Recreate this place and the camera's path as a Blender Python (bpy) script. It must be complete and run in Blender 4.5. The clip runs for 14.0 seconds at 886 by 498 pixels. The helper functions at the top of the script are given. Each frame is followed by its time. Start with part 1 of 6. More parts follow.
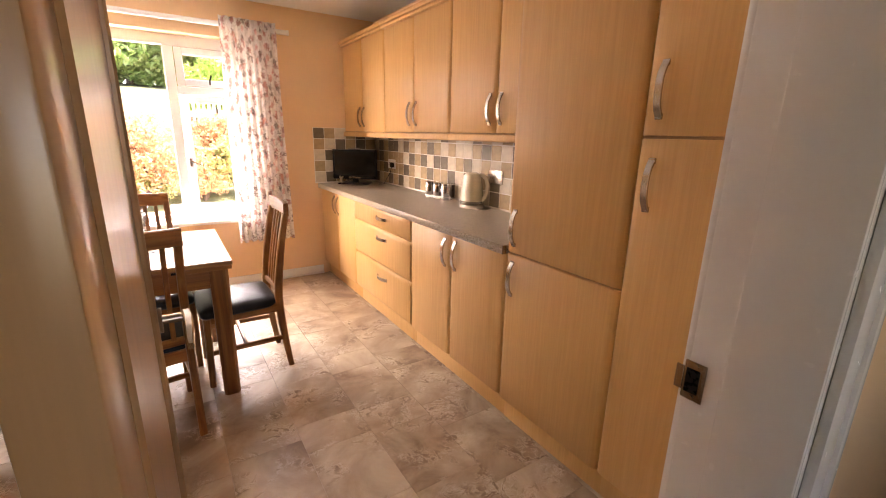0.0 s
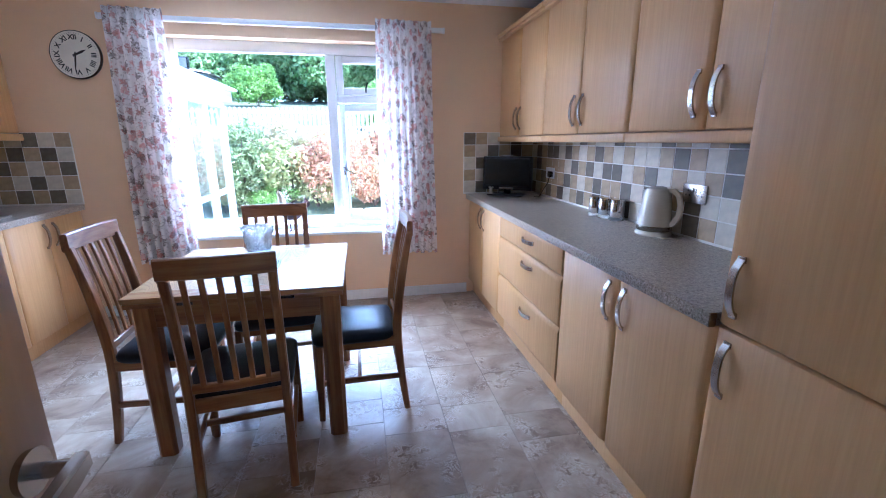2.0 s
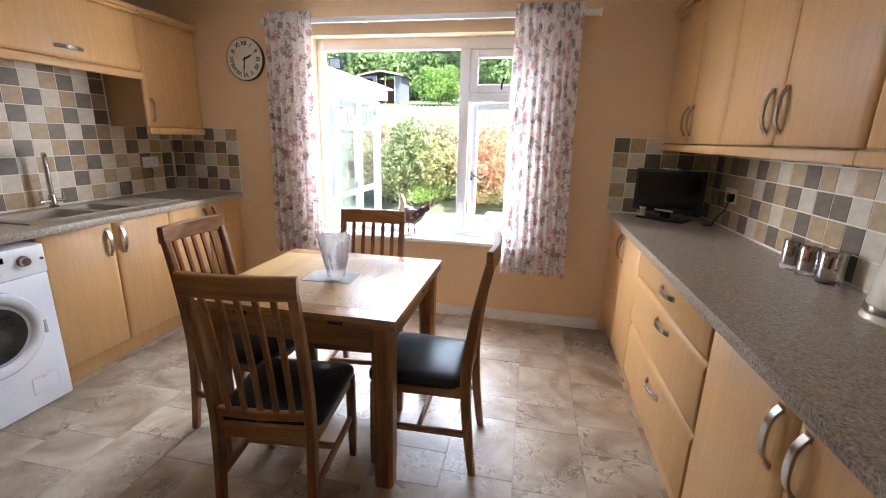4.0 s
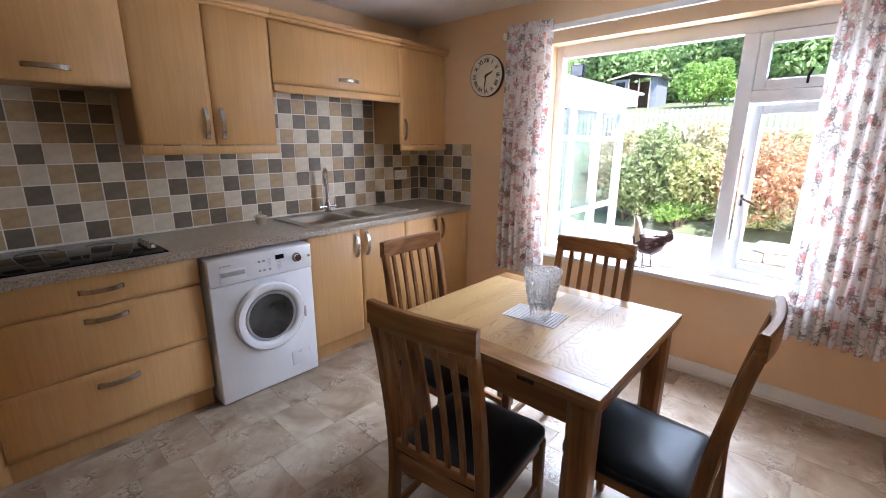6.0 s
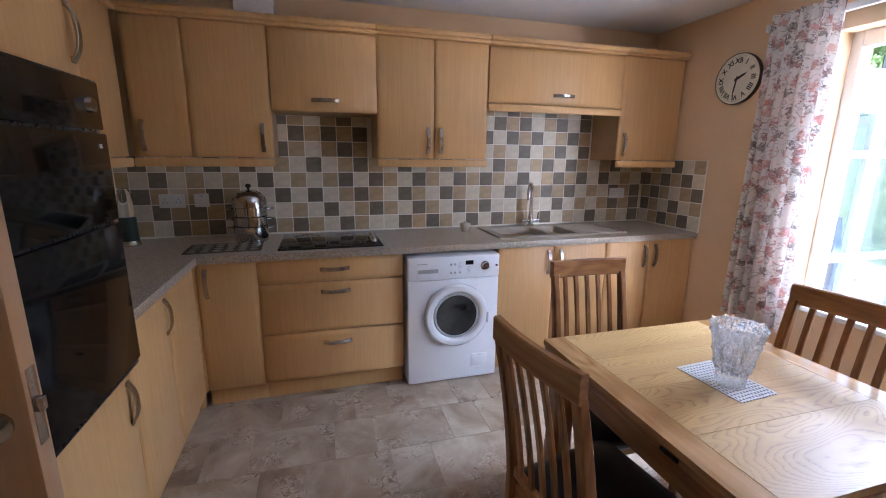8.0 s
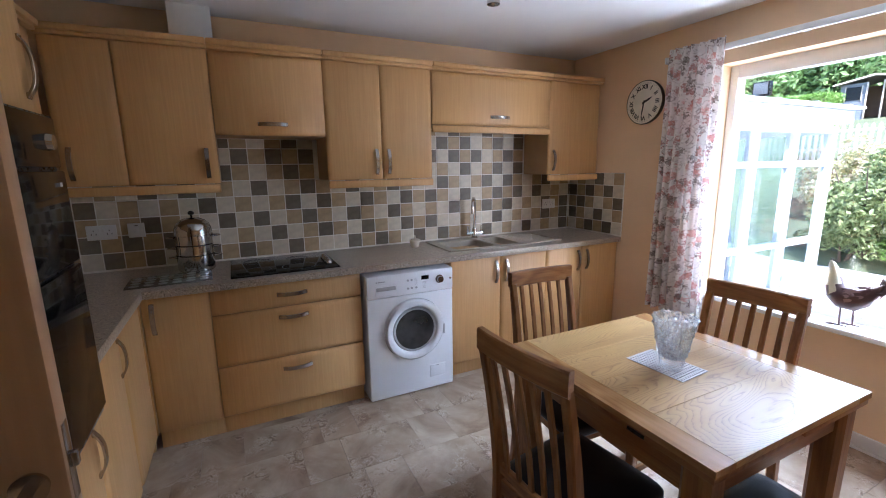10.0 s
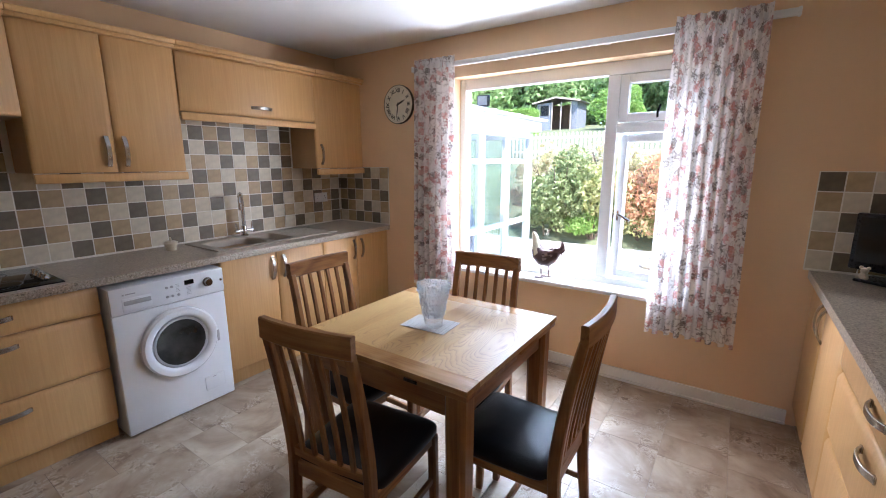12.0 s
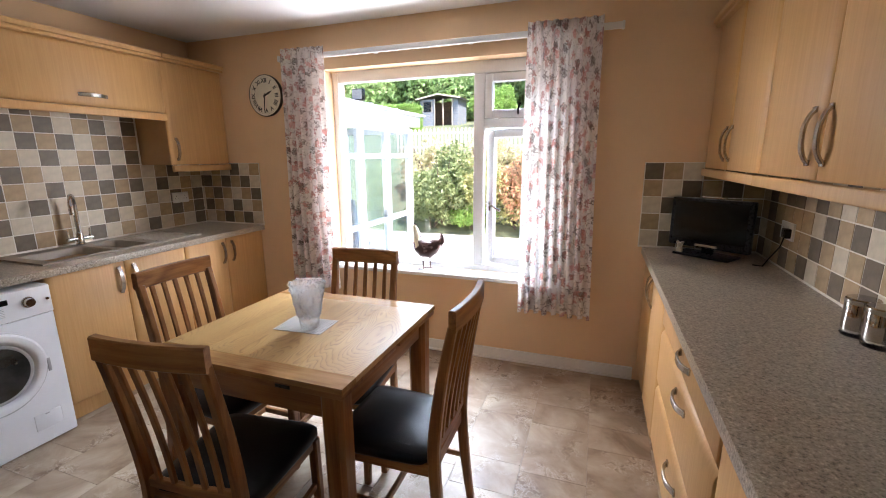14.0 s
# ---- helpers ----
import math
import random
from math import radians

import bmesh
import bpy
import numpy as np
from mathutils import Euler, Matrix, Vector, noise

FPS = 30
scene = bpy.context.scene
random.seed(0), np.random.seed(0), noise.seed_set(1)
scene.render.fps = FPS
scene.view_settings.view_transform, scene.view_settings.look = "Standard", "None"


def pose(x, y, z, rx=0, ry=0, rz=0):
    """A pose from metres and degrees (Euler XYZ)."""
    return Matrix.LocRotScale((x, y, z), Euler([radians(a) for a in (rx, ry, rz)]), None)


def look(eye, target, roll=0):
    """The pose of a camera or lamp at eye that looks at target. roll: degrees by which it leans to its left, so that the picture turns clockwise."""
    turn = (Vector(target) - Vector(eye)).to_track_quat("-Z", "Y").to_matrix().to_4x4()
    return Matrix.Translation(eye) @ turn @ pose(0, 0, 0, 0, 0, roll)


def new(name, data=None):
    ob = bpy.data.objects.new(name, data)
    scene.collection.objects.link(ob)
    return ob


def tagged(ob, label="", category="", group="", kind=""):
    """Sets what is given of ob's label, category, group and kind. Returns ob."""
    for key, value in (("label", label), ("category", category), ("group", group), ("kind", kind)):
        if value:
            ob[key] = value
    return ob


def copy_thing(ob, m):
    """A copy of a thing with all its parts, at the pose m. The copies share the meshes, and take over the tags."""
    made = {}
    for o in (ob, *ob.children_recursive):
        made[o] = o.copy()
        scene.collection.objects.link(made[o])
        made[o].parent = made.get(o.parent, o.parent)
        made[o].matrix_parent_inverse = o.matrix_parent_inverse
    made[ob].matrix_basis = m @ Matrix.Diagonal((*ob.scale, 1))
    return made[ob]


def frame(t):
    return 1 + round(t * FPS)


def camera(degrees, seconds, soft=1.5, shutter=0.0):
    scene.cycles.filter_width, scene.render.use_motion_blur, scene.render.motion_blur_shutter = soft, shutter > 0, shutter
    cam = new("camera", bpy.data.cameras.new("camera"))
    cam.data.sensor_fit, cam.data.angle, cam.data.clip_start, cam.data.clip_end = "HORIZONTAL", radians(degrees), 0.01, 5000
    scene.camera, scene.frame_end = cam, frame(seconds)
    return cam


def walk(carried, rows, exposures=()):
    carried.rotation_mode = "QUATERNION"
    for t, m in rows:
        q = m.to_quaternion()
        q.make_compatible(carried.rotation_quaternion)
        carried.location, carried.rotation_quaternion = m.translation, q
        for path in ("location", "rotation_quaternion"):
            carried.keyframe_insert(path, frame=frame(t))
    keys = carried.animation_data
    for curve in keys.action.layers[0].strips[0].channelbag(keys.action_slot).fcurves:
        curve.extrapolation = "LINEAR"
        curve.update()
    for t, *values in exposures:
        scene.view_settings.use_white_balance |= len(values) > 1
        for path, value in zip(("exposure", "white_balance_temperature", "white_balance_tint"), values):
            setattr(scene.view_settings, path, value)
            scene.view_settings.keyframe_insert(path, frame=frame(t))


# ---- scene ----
cam = camera(92.2, 14.0, soft=1.0)
PATH = [
    (0, (0.186, 0.195, 1.389), (1.24, 1.814, 0.872), 1.2),
    (0.5, (0.27, 0.318, 1.392), (1.129, 2.051, 0.882), 1.2),
    (1, (0.356, 0.428, 1.383), (1.052, 2.236, 0.886), 1.2),
    (1.5, (0.448, 0.555, 1.382), (0.953, 2.426, 0.888), 0.3),
    (2, (0.511, 0.689, 1.369), (0.879, 2.592, 0.875), -0.2),
    (2.2, (0.524, 0.759, 1.378), (0.885, 2.661, 0.876), -0.1),
    (4.3, (0.874, 1.192, 1.413), (0.335, 3.05, 0.905), 1.4),
    (4.5, (0.868, 1.234, 1.421), (0.227, 3.059, 0.913), 1.3),
    (5, (0.845, 1.349, 1.439), (-0.057, 3.058, 0.926), 1.1),
    (5.5, (0.809, 1.402, 1.447), (-0.285, 2.999, 0.943), 1.0),
    (6, (0.797, 1.44, 1.448), (-0.511, 2.872, 0.961), 0.2),
    (6.5, (0.83, 1.545, 1.463), (-0.746, 2.685, 0.998), 0.0),
    (7, (0.86, 1.628, 1.471), (-0.894, 2.473, 1.012), 0.1),
    (7.5, (0.884, 1.668, 1.456), (-0.968, 2.288, 1.016), 0.5),
    (7.7, (0.903, 1.690, 1.453), (-0.972, 2.229, 1.021), 0.6),
    (9.8, (0.964, 1.522, 1.52), (-0.85, 2.27, 1.133), -0.4),
    (10, (0.959, 1.494, 1.509), (-0.806, 2.352, 1.127), -0.8),
    (10.5, (0.989, 1.46, 1.496), (-0.602, 2.608, 1.105), -0.0),
    (11, (1.017, 1.432, 1.491), (-0.413, 2.774, 1.1), 0.3),
    (11.5, (1.032, 1.416, 1.487), (-0.249, 2.899, 1.088), 0.4),
    (12, (1.061, 1.422, 1.487), (-0.045, 3.039, 1.083), -0.1),
    (12.5, (1.09, 1.434, 1.489), (0.143, 3.148, 1.08), -0.1),
    (13, (1.114, 1.444, 1.487), (0.277, 3.212, 1.072), -0.4),
    (13.5, (1.144, 1.452, 1.483), (0.409, 3.263, 1.058), -0.3),
    (14, (1.137, 1.454, 1.479), (0.476, 3.293, 1.053), -0.4),
]
walk(cam, [(t, look(eye, target, roll)) for t, eye, target, roll in PATH],
     exposures=[(0.0, 4.08, 8100, 30), (0.5, 3.72, 6000, 25), (1.0, 3.53, 4850, 16), (1.5, 3.47, 4350, 15), (2.0, 3.5, 4300, 15), (4.5, 3.12, 6050, 15), (6.0, 3.07, 5600, 16), (7.0, 3.02, 5300, 17), (7.5, 3.15, 5250, 19),
                (10.0, 2.98, 5200, 15), (11.0, 2.98, 5250, 15), (12.5, 3.0, 5650, 15), (14.0, 2.97, 6050, 16)])

# ---- world, sun, exposure ----
SUN_ELEV, SUN_AZ = 57.0, 124.0   # azimuth clockwise from +y
world = bpy.data.worlds.new("sky")
scene.world = world
world.use_nodes = True
wn = world.node_tree
wn.nodes.clear()
sky = wn.nodes.new("ShaderNodeTexSky")
sky.sky_type = 'NISHITA'
sky.sun_disc = False
sky.sun_elevation, sky.sun_rotation = radians(SUN_ELEV), radians(SUN_AZ)
bg = wn.nodes.new("ShaderNodeBackground")
bg.inputs[1].default_value = 0.10
wo = wn.nodes.new("ShaderNodeOutputWorld")
wn.links.new(sky.outputs[0], bg.inputs[0])
wn.links.new(bg.outputs[0], wo.inputs[0])
sl = bpy.data.lights.new("sun", 'SUN')
sl.energy, sl.angle, sl.color = 2.7, radians(0.6), (1.0, 0.95, 0.87)
sun = new("sun", sl)
_a, _e = radians(SUN_AZ), radians(SUN_ELEV)
_d = Vector((math.sin(_a) * math.cos(_e), math.cos(_a) * math.cos(_e), math.sin(_e)))
sun.matrix_world = look(_d * 30, (0, 0, 0))

# fill lamps added outside the window: one for skylight coming down from above the trees, one for sunlit patio bounce
# going up
def opening_fill(name, place, degrees, size_y, watts, spread, colour, aside=None):
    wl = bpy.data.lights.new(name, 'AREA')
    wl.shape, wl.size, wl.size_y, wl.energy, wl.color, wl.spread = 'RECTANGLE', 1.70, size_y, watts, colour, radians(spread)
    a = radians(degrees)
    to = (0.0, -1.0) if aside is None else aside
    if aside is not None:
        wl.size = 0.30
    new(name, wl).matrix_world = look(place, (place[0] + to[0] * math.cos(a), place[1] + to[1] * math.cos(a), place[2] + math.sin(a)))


opening_fill("window_sky_fill", (0.02, 5.0, 1.85), -50, 1.10, 6.2, 74, (0.80, 0.91, 1.0))
opening_fill("window_patio_fill", (0.02, 5.60, -0.10), 32, 0.60, 17.5, 175, (0.99, 0.985, 0.98))
# two more fill lamps, added to brighten the walls at either side of the window
opening_fill("window_west_fill", (0.60, 4.86, 1.45), -8, 1.0, 0.82, 78, (1.0, 0.98, 0.95), (-0.92, -0.39))
opening_fill("window_east_fill", (-0.56, 4.86, 1.45), -24, 1.0, 1.25, 74, (1.0, 0.98, 0.95), (0.92, -0.39))

# ---- materials ----
def nodes_of(name):
    m = bpy.data.materials.new(name)
    m.use_nodes = True
    nt = m.node_tree
    return m, nt, nt.nodes["Principled BSDF"]


def link(nt, a, b):
    nt.links.new(a, b)


def coords(nt, scale=(1, 1, 1), kind="Object", rot=(0, 0, 0)):
    tc = nt.nodes.new("ShaderNodeTexCoord")
    mp = nt.nodes.new("ShaderNodeMapping")
    mp.inputs["Scale"].default_value = scale
    mp.inputs["Rotation"].default_value = rot
    link(nt, tc.outputs[kind], mp.inputs["Vector"])
    return mp.outputs[0]


def noise_of(nt, vec, scale, detail=4, rough=0.55, dist=0.0):
    n = nt.nodes.new("ShaderNodeTexNoise")
    n.inputs["Scale"].default_value = scale
    n.inputs["Detail"].default_value = detail
    n.inputs["Roughness"].default_value = rough
    n.inputs["Distortion"].default_value = dist
    link(nt, vec, n.inputs["Vector"])
    return n.outputs["Fac"]


def ramp(nt, fac, stops):
    r = nt.nodes.new("ShaderNodeValToRGB")
    e = r.color_ramp.elements
    while len(e) < len(stops):
        e.new(0.5)
    for k, (p, c) in zip(e, stops):
        k.position = p
        k.color = (*c, 1) if len(c) == 3 else c
    link(nt, fac, r.inputs[0])
    return r.outputs[0]


def mix(nt, fac, a, b, mode='MIX'):
    m = nt.nodes.new("ShaderNodeMix")
    m.data_type = 'RGBA'
    m.blend_type = mode
    for s, v in ((m.inputs[0], fac), (m.inputs[6], a), (m.inputs[7], b)):
        if hasattr(v, "links"):
            link(nt, v, s)
        elif isinstance(v, (int, float)):
            s.default_value = v
        else:
            s.default_value = (*v, 1) if len(v) == 3 else v
    return m.outputs[2]


def maths(nt, op, a, b=None):
    m = nt.nodes.new("ShaderNodeMath")
    m.operation = op
    for s, v in zip(m.inputs, (a, b)):
        if v is None:
            continue
        if isinstance(v, (int, float)):
            s.default_value = v
        else:
            link(nt, v, s)
    return m.outputs[0]


def bump(nt, p, height, strength=0.2, dist=0.002):
    b = nt.nodes.new("ShaderNodeBump")
    b.inputs["Strength"].default_value = strength
    b.inputs["Distance"].default_value = dist
    link(nt, height, b.inputs["Height"])
    link(nt, b.outputs[0], p.inputs["Normal"])


def wood(name, dark, mid, light, axis='z', fine=60, rough=0.4, coat=0.0, figure=3.0, contrast=1.0):
    """Wood with grain along one axis: fine streaks, broad figure and a random tone for each piece."""
    m, nt, p = nodes_of(name)
    k = {'x': (0.035, 1, 1), 'y': (1, 0.035, 1), 'z': (1, 1, 0.035)}[axis]
    k2 = {'x': (0.18, 1, 1), 'y': (1, 0.18, 1), 'z': (1, 1, 0.18)}[axis]
    oi = nt.nodes.new("ShaderNodeObjectInfo")
    tc = nt.nodes.new("ShaderNodeTexCoord")
    off = nt.nodes.new("ShaderNodeVectorMath")
    off.operation = 'SCALE'
    off.inputs[0].default_value = (3.1, 2.3, 4.7)
    link(nt, oi.outputs["Random"], off.inputs["Scale"])
    add = nt.nodes.new("ShaderNodeVectorMath")
    add.operation = 'ADD'
    link(nt, tc.outputs["Object"], add.inputs[0])
    link(nt, off.outputs[0], add.inputs[1])

    def scaled(s):
        q = nt.nodes.new("ShaderNodeMapping")
        q.inputs["Scale"].default_value = s
        link(nt, add.outputs[0], q.inputs["Vector"])
        return q.outputs[0]
    streak = noise_of(nt, scaled(k), fine, 5, 0.65)
    fig = noise_of(nt, scaled(k2), figure, 3, 0.5, 1.2)
    rings = nt.nodes.new("ShaderNodeMath")
    rings.operation = 'SINE'
    link(nt, maths(nt, 'MULTIPLY', fig, 60.0), rings.inputs[0])
    ring = maths(nt, 'MULTIPLY_ADD', rings.outputs[0], 0.5)
    ring.node.inputs[2].default_value = 0.5
    f = maths(nt, 'ADD', maths(nt, 'MULTIPLY', streak, 0.75), maths(nt, 'MULTIPLY', ring, 0.25 * contrast))
    c = ramp(nt, f, [(0.28, dark), (0.5, mid), (0.72, light)])
    tone = maths(nt, 'MULTIPLY_ADD', oi.outputs["Random"], 0.10)
    tone.node.inputs[2].default_value = 0.95
    hsv = nt.nodes.new("ShaderNodeHueSaturation")
    link(nt, tone, hsv.inputs["Value"])
    link(nt, c, hsv.inputs["Color"])
    link(nt, hsv.outputs[0], p.inputs["Base Color"])
    p.inputs["Roughness"].default_value = rough
    p.inputs["Specular IOR Level"].default_value = 0.36
    p.inputs["Coat Weight"].default_value = coat
    p.inputs["Coat Roughness"].default_value = 0.2
    bump(nt, p, streak, 0.12, 0.001)
    return m


def plain(name, col, rough=0.5, metal=0.0, var=0.08, scale=6.0, bumpy=0.0, bscale=120.0, coat=0.0, spec=0.5):
    """A painted, moulded or metal surface with soft unevenness in tone and gloss."""
    m, nt, p = nodes_of(name)
    v = coords(nt)
    n = noise_of(nt, v, scale, 5)
    lo = tuple(max(0, c * (1 - var)) for c in col)
    hi = tuple(min(1, c * (1 + var)) for c in col)
    link(nt, ramp(nt, n, [(0.3, lo), (0.7, hi)]), p.inputs["Base Color"])
    p.inputs["Metallic"].default_value = metal
    n2 = noise_of(nt, v, scale * 7, 3)
    amp = 0.03 if metal > 0.5 else 0.12
    r = maths(nt, 'MULTIPLY_ADD', n2, amp)
    r.node.inputs[2].default_value = max(0.02, rough - amp / 2)
    p.inputs["Specular IOR Level"].default_value = spec
    link(nt, r, p.inputs["Roughness"])
    p.inputs["Coat Weight"].default_value = coat
    if bumpy:
        bump(nt, p, noise_of(nt, v, bscale, 4), bumpy, 0.002)
    return m


MAPLE = wood("maple_foil", (0.575, 0.335, 0.128), (0.635, 0.382, 0.156), (0.685, 0.425, 0.182), 'z', 90, 0.42, 0.0, 2.0, 0.12)
OAK_X = wood("oak_across", (0.19, 0.073, 0.021), (0.30, 0.132, 0.040), (0.39, 0.193, 0.066), 'x', 70, 0.36, 0.15, 3.0, 0.7)
OAK_Z = wood("oak_upright", (0.18, 0.070, 0.020), (0.28, 0.123, 0.038), (0.37, 0.182, 0.062), 'z', 70, 0.36, 0.15, 3.0, 0.6)
OAK_Y = wood("oak_lengthwise", (0.19, 0.073, 0.021), (0.30, 0.132, 0.040), (0.39, 0.193, 0.066), 'y', 70, 0.36, 0.15, 3.0, 0.7)
def oak_board():
    """Pale oak with cathedral figure: nested arches of darker pores along y."""
    m, nt, p = nodes_of("oak_tabletop")
    oi = nt.nodes.new("ShaderNodeObjectInfo")
    tc = nt.nodes.new("ShaderNodeTexCoord")
    off = nt.nodes.new("ShaderNodeVectorMath")
    off.operation = 'SCALE'
    off.inputs[0].default_value = (0.9, 2.7, 1.3)
    link(nt, oi.outputs["Random"], off.inputs["Scale"])
    add = nt.nodes.new("ShaderNodeVectorMath")
    link(nt, tc.outputs["Object"], add.inputs[0])
    link(nt, off.outputs[0], add.inputs[1])

    def scaled(k):
        q = nt.nodes.new("ShaderNodeMapping")
        q.inputs["Scale"].default_value = k
        link(nt, add.outputs[0], q.inputs["Vector"])
        return q.outputs[0]
    broad = noise_of(nt, scaled((1, 0.26, 1)), 3.4, 2, 0.4, 0.3)
    wob = noise_of(nt, scaled((1, 0.3, 1)), 28, 3, 0.5)
    ph = maths(nt, 'ADD', maths(nt, 'MULTIPLY', broad, 84.0), maths(nt, 'MULTIPLY', wob, 1.4))
    fr = maths(nt, 'FRACT', ph)
    line = ramp(nt, fr, [(0.0, (1, 1, 1)), (0.22, (0.25, 0.25, 0.25)), (0.6, (0, 0, 0)), (0.92, (0.15, 0.15, 0.15)), (1.0, (1, 1, 1))])
    pores = noise_of(nt, scaled((1, 0.03, 1)), 170, 4, 0.7)
    pm = ramp(nt, pores, [(0.42, (0.35, 0.35, 0.35)), (0.62, (1, 1, 1))])
    base = ramp(nt, noise_of(nt, scaled((1, 0.08, 1)), 9, 4, 0.6), [(0.3, (0.44, 0.265, 0.095)), (0.7, (0.55, 0.35, 0.14))])
    c = mix(nt, maths(nt, 'MULTIPLY', maths(nt, 'MULTIPLY', line, pm), 0.78), base, (0.20, 0.088, 0.027))
    link(nt, c, p.inputs["Base Color"])
    p.inputs["Roughness"].default_value = 0.37
    p.inputs["Specular IOR Level"].default_value = 0.4
    p.inputs["Coat Weight"].default_value = 0.04
    p.inputs["Coat Roughness"].default_value = 0.25
    bump(nt, p, maths(nt, 'MULTIPLY', line, pm), 0.1, -0.0006)
    return m


OAK_TOP = oak_board()
OAK_END = wood("oak_table_end", (0.30, 0.150, 0.055), (0.43, 0.24, 0.095), (0.52, 0.31, 0.135), 'x', 60, 0.26, 0.25, 2.2, 0.8)
DOORWOOD = wood("varnished_door", (0.36, 0.21, 0.105), (0.41, 0.245, 0.125), (0.46, 0.28, 0.148), 'z', 30, 0.30, 0.25, 1.4, 0.5)
WALL = plain("peach_emulsion", (0.80, 0.565, 0.335), 0.7, 0, 0.03, 3, 0.12, 260)
CEIL = plain("white_ceiling", (0.80, 0.79, 0.77), 0.8, 0, 0.02, 4, 0.35, 90)
WHITE = plain("white_gloss_paint", (0.82, 0.81, 0.78), 0.25, 0, 0.02, 6)
HALLW = plain("hall_emulsion", (0.74, 0.68, 0.58), 0.7, 0, 0.03, 4, 0.1, 200)
UPVC = plain("white_upvc", (0.86, 0.87, 0.88), 0.22, 0, 0.015, 8)
ENAMEL = plain("white_enamel", (0.83, 0.85, 0.88), 0.22, 0, 0.015, 8, coat=0.3)
PLASTIC_W = plain("white_plastic", (0.80, 0.80, 0.78), 0.35, 0, 0.02, 12)
GREYPL = plain("grey_plastic", (0.42, 0.43, 0.45), 0.35, 0, 0.05, 12)
BLACKPL = plain("black_plastic", (0.010, 0.010, 0.011), 0.28, 0, 0.1, 14, spec=0.3)
BLACKGLASS = plain("black_glass", (0.005, 0.005, 0.006), 0.06, 0, 0.1, 3, spec=0.18)
SCREEN = plain("dark_screen", (0.008, 0.009, 0.010), 0.2, 0, 0.06, 3, spec=0.35)
CHROME = plain("chrome", (0.55, 0.54, 0.53), 0.10, 1.0, 0.01, 4)
STEEL = plain("brushed_steel", (0.47, 0.44, 0.40), 0.26, 1.0, 0.015, 4)
LEATHER = plain("black_leather", (0.006, 0.006, 0.008), 0.36, 0, 0.2, 9, 0.25, 220, spec=0.24)
CREAM = plain("cream_ceramic", (0.66, 0.58, 0.44), 0.28, 0, 0.04, 9)
KETTLE = plain("cream_enamel", (0.78, 0.71, 0.58), 0.24, 0, 0.02, 6, coat=0.4)
RUBBER = plain("dark_rubber", (0.03, 0.03, 0.032), 0.6, 0, 0.1, 20)
SINKM = plain("beige_resin_sink", (0.36, 0.315, 0.25), 0.42, 0, 0.05, 60)
GROUT = plain("pale_grout", (0.82, 0.78, 0.69), 0.85, 0, 0.06, 30)
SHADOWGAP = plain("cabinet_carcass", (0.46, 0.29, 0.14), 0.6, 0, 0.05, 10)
TILE_D = plain("slate_brown_tile", (0.175, 0.142, 0.102), 0.46, 0, 0.16, 22, 0.25, 60, spec=0.3)
TILE_T = plain("sand_tile", (0.44, 0.325, 0.185), 0.46, 0, 0.14, 22, 0.25, 60, spec=0.3)
TILE_L = plain("pale_stone_tile", (0.64, 0.57, 0.44), 0.46, 0, 0.10, 22, 0.25, 60, spec=0.3)


def stone_floor():
    m, nt, p = nodes_of("stone_vinyl")
    oi = nt.nodes.new("ShaderNodeObjectInfo")
    geo = nt.nodes.new("ShaderNodeNewGeometry")
    off = nt.nodes.new("ShaderNodeVectorMath")
    off.operation = 'SCALE'
    off.inputs[0].default_value = (17.0, 9.0, 5.0)
    link(nt, oi.outputs["Random"], off.inputs["Scale"])
    add = nt.nodes.new("ShaderNodeVectorMath")
    link(nt, geo.outputs["Position"], add.inputs[0])
    link(nt, off.outputs[0], add.inputs[1])
    v = add.outputs[0]
    cloud = noise_of(nt, v, 3.2, 6, 0.6, 0.6)
    c = ramp(nt, cloud, [(0.32, (0.19, 0.125, 0.078)), (0.45, (0.32, 0.235, 0.16)), (0.60, (0.44, 0.35, 0.255)), (0.74, (0.54, 0.45, 0.345))])
    patch = noise_of(nt, v, 5.0, 3, 0.5, 0.5)
    pit = noise_of(nt, v, 20, 8, 0.72, 1.2)
    pm = maths(nt, 'MULTIPLY', ramp(nt, pit, [(0.53, (0, 0, 0)), (0.60, (0.85, 0.85, 0.85))]), ramp(nt, patch, [(0.50, (0, 0, 0)), (0.62, (1, 1, 1))]))
    c = mix(nt, pm, c, (0.17, 0.11, 0.066))
    rim = maths(nt, 'MULTIPLY', ramp(nt, pit, [(0.46, (0, 0, 0)), (0.50, (0.7, 0.7, 0.7)), (0.53, (0, 0, 0))]), ramp(nt, patch, [(0.50, (0, 0, 0)), (0.62, (1, 1, 1))]))
    c = mix(nt, rim, c, (0.62, 0.55, 0.46))
    link(nt, c, p.inputs["Base Color"])
    r = maths(nt, 'MULTIPLY_ADD', cloud, 0.25)
    r.node.inputs[2].default_value = 0.30
    p.inputs["Specular IOR Level"].default_value = 0.42
    link(nt, r, p.inputs["Roughness"])
    bump(nt, p, pit, 0.12, 0.002)
    return m


FLOORM = stone_floor()
JOINT = plain("floor_joint", (0.40, 0.32, 0.24), 0.7, 0, 0.1, 30)


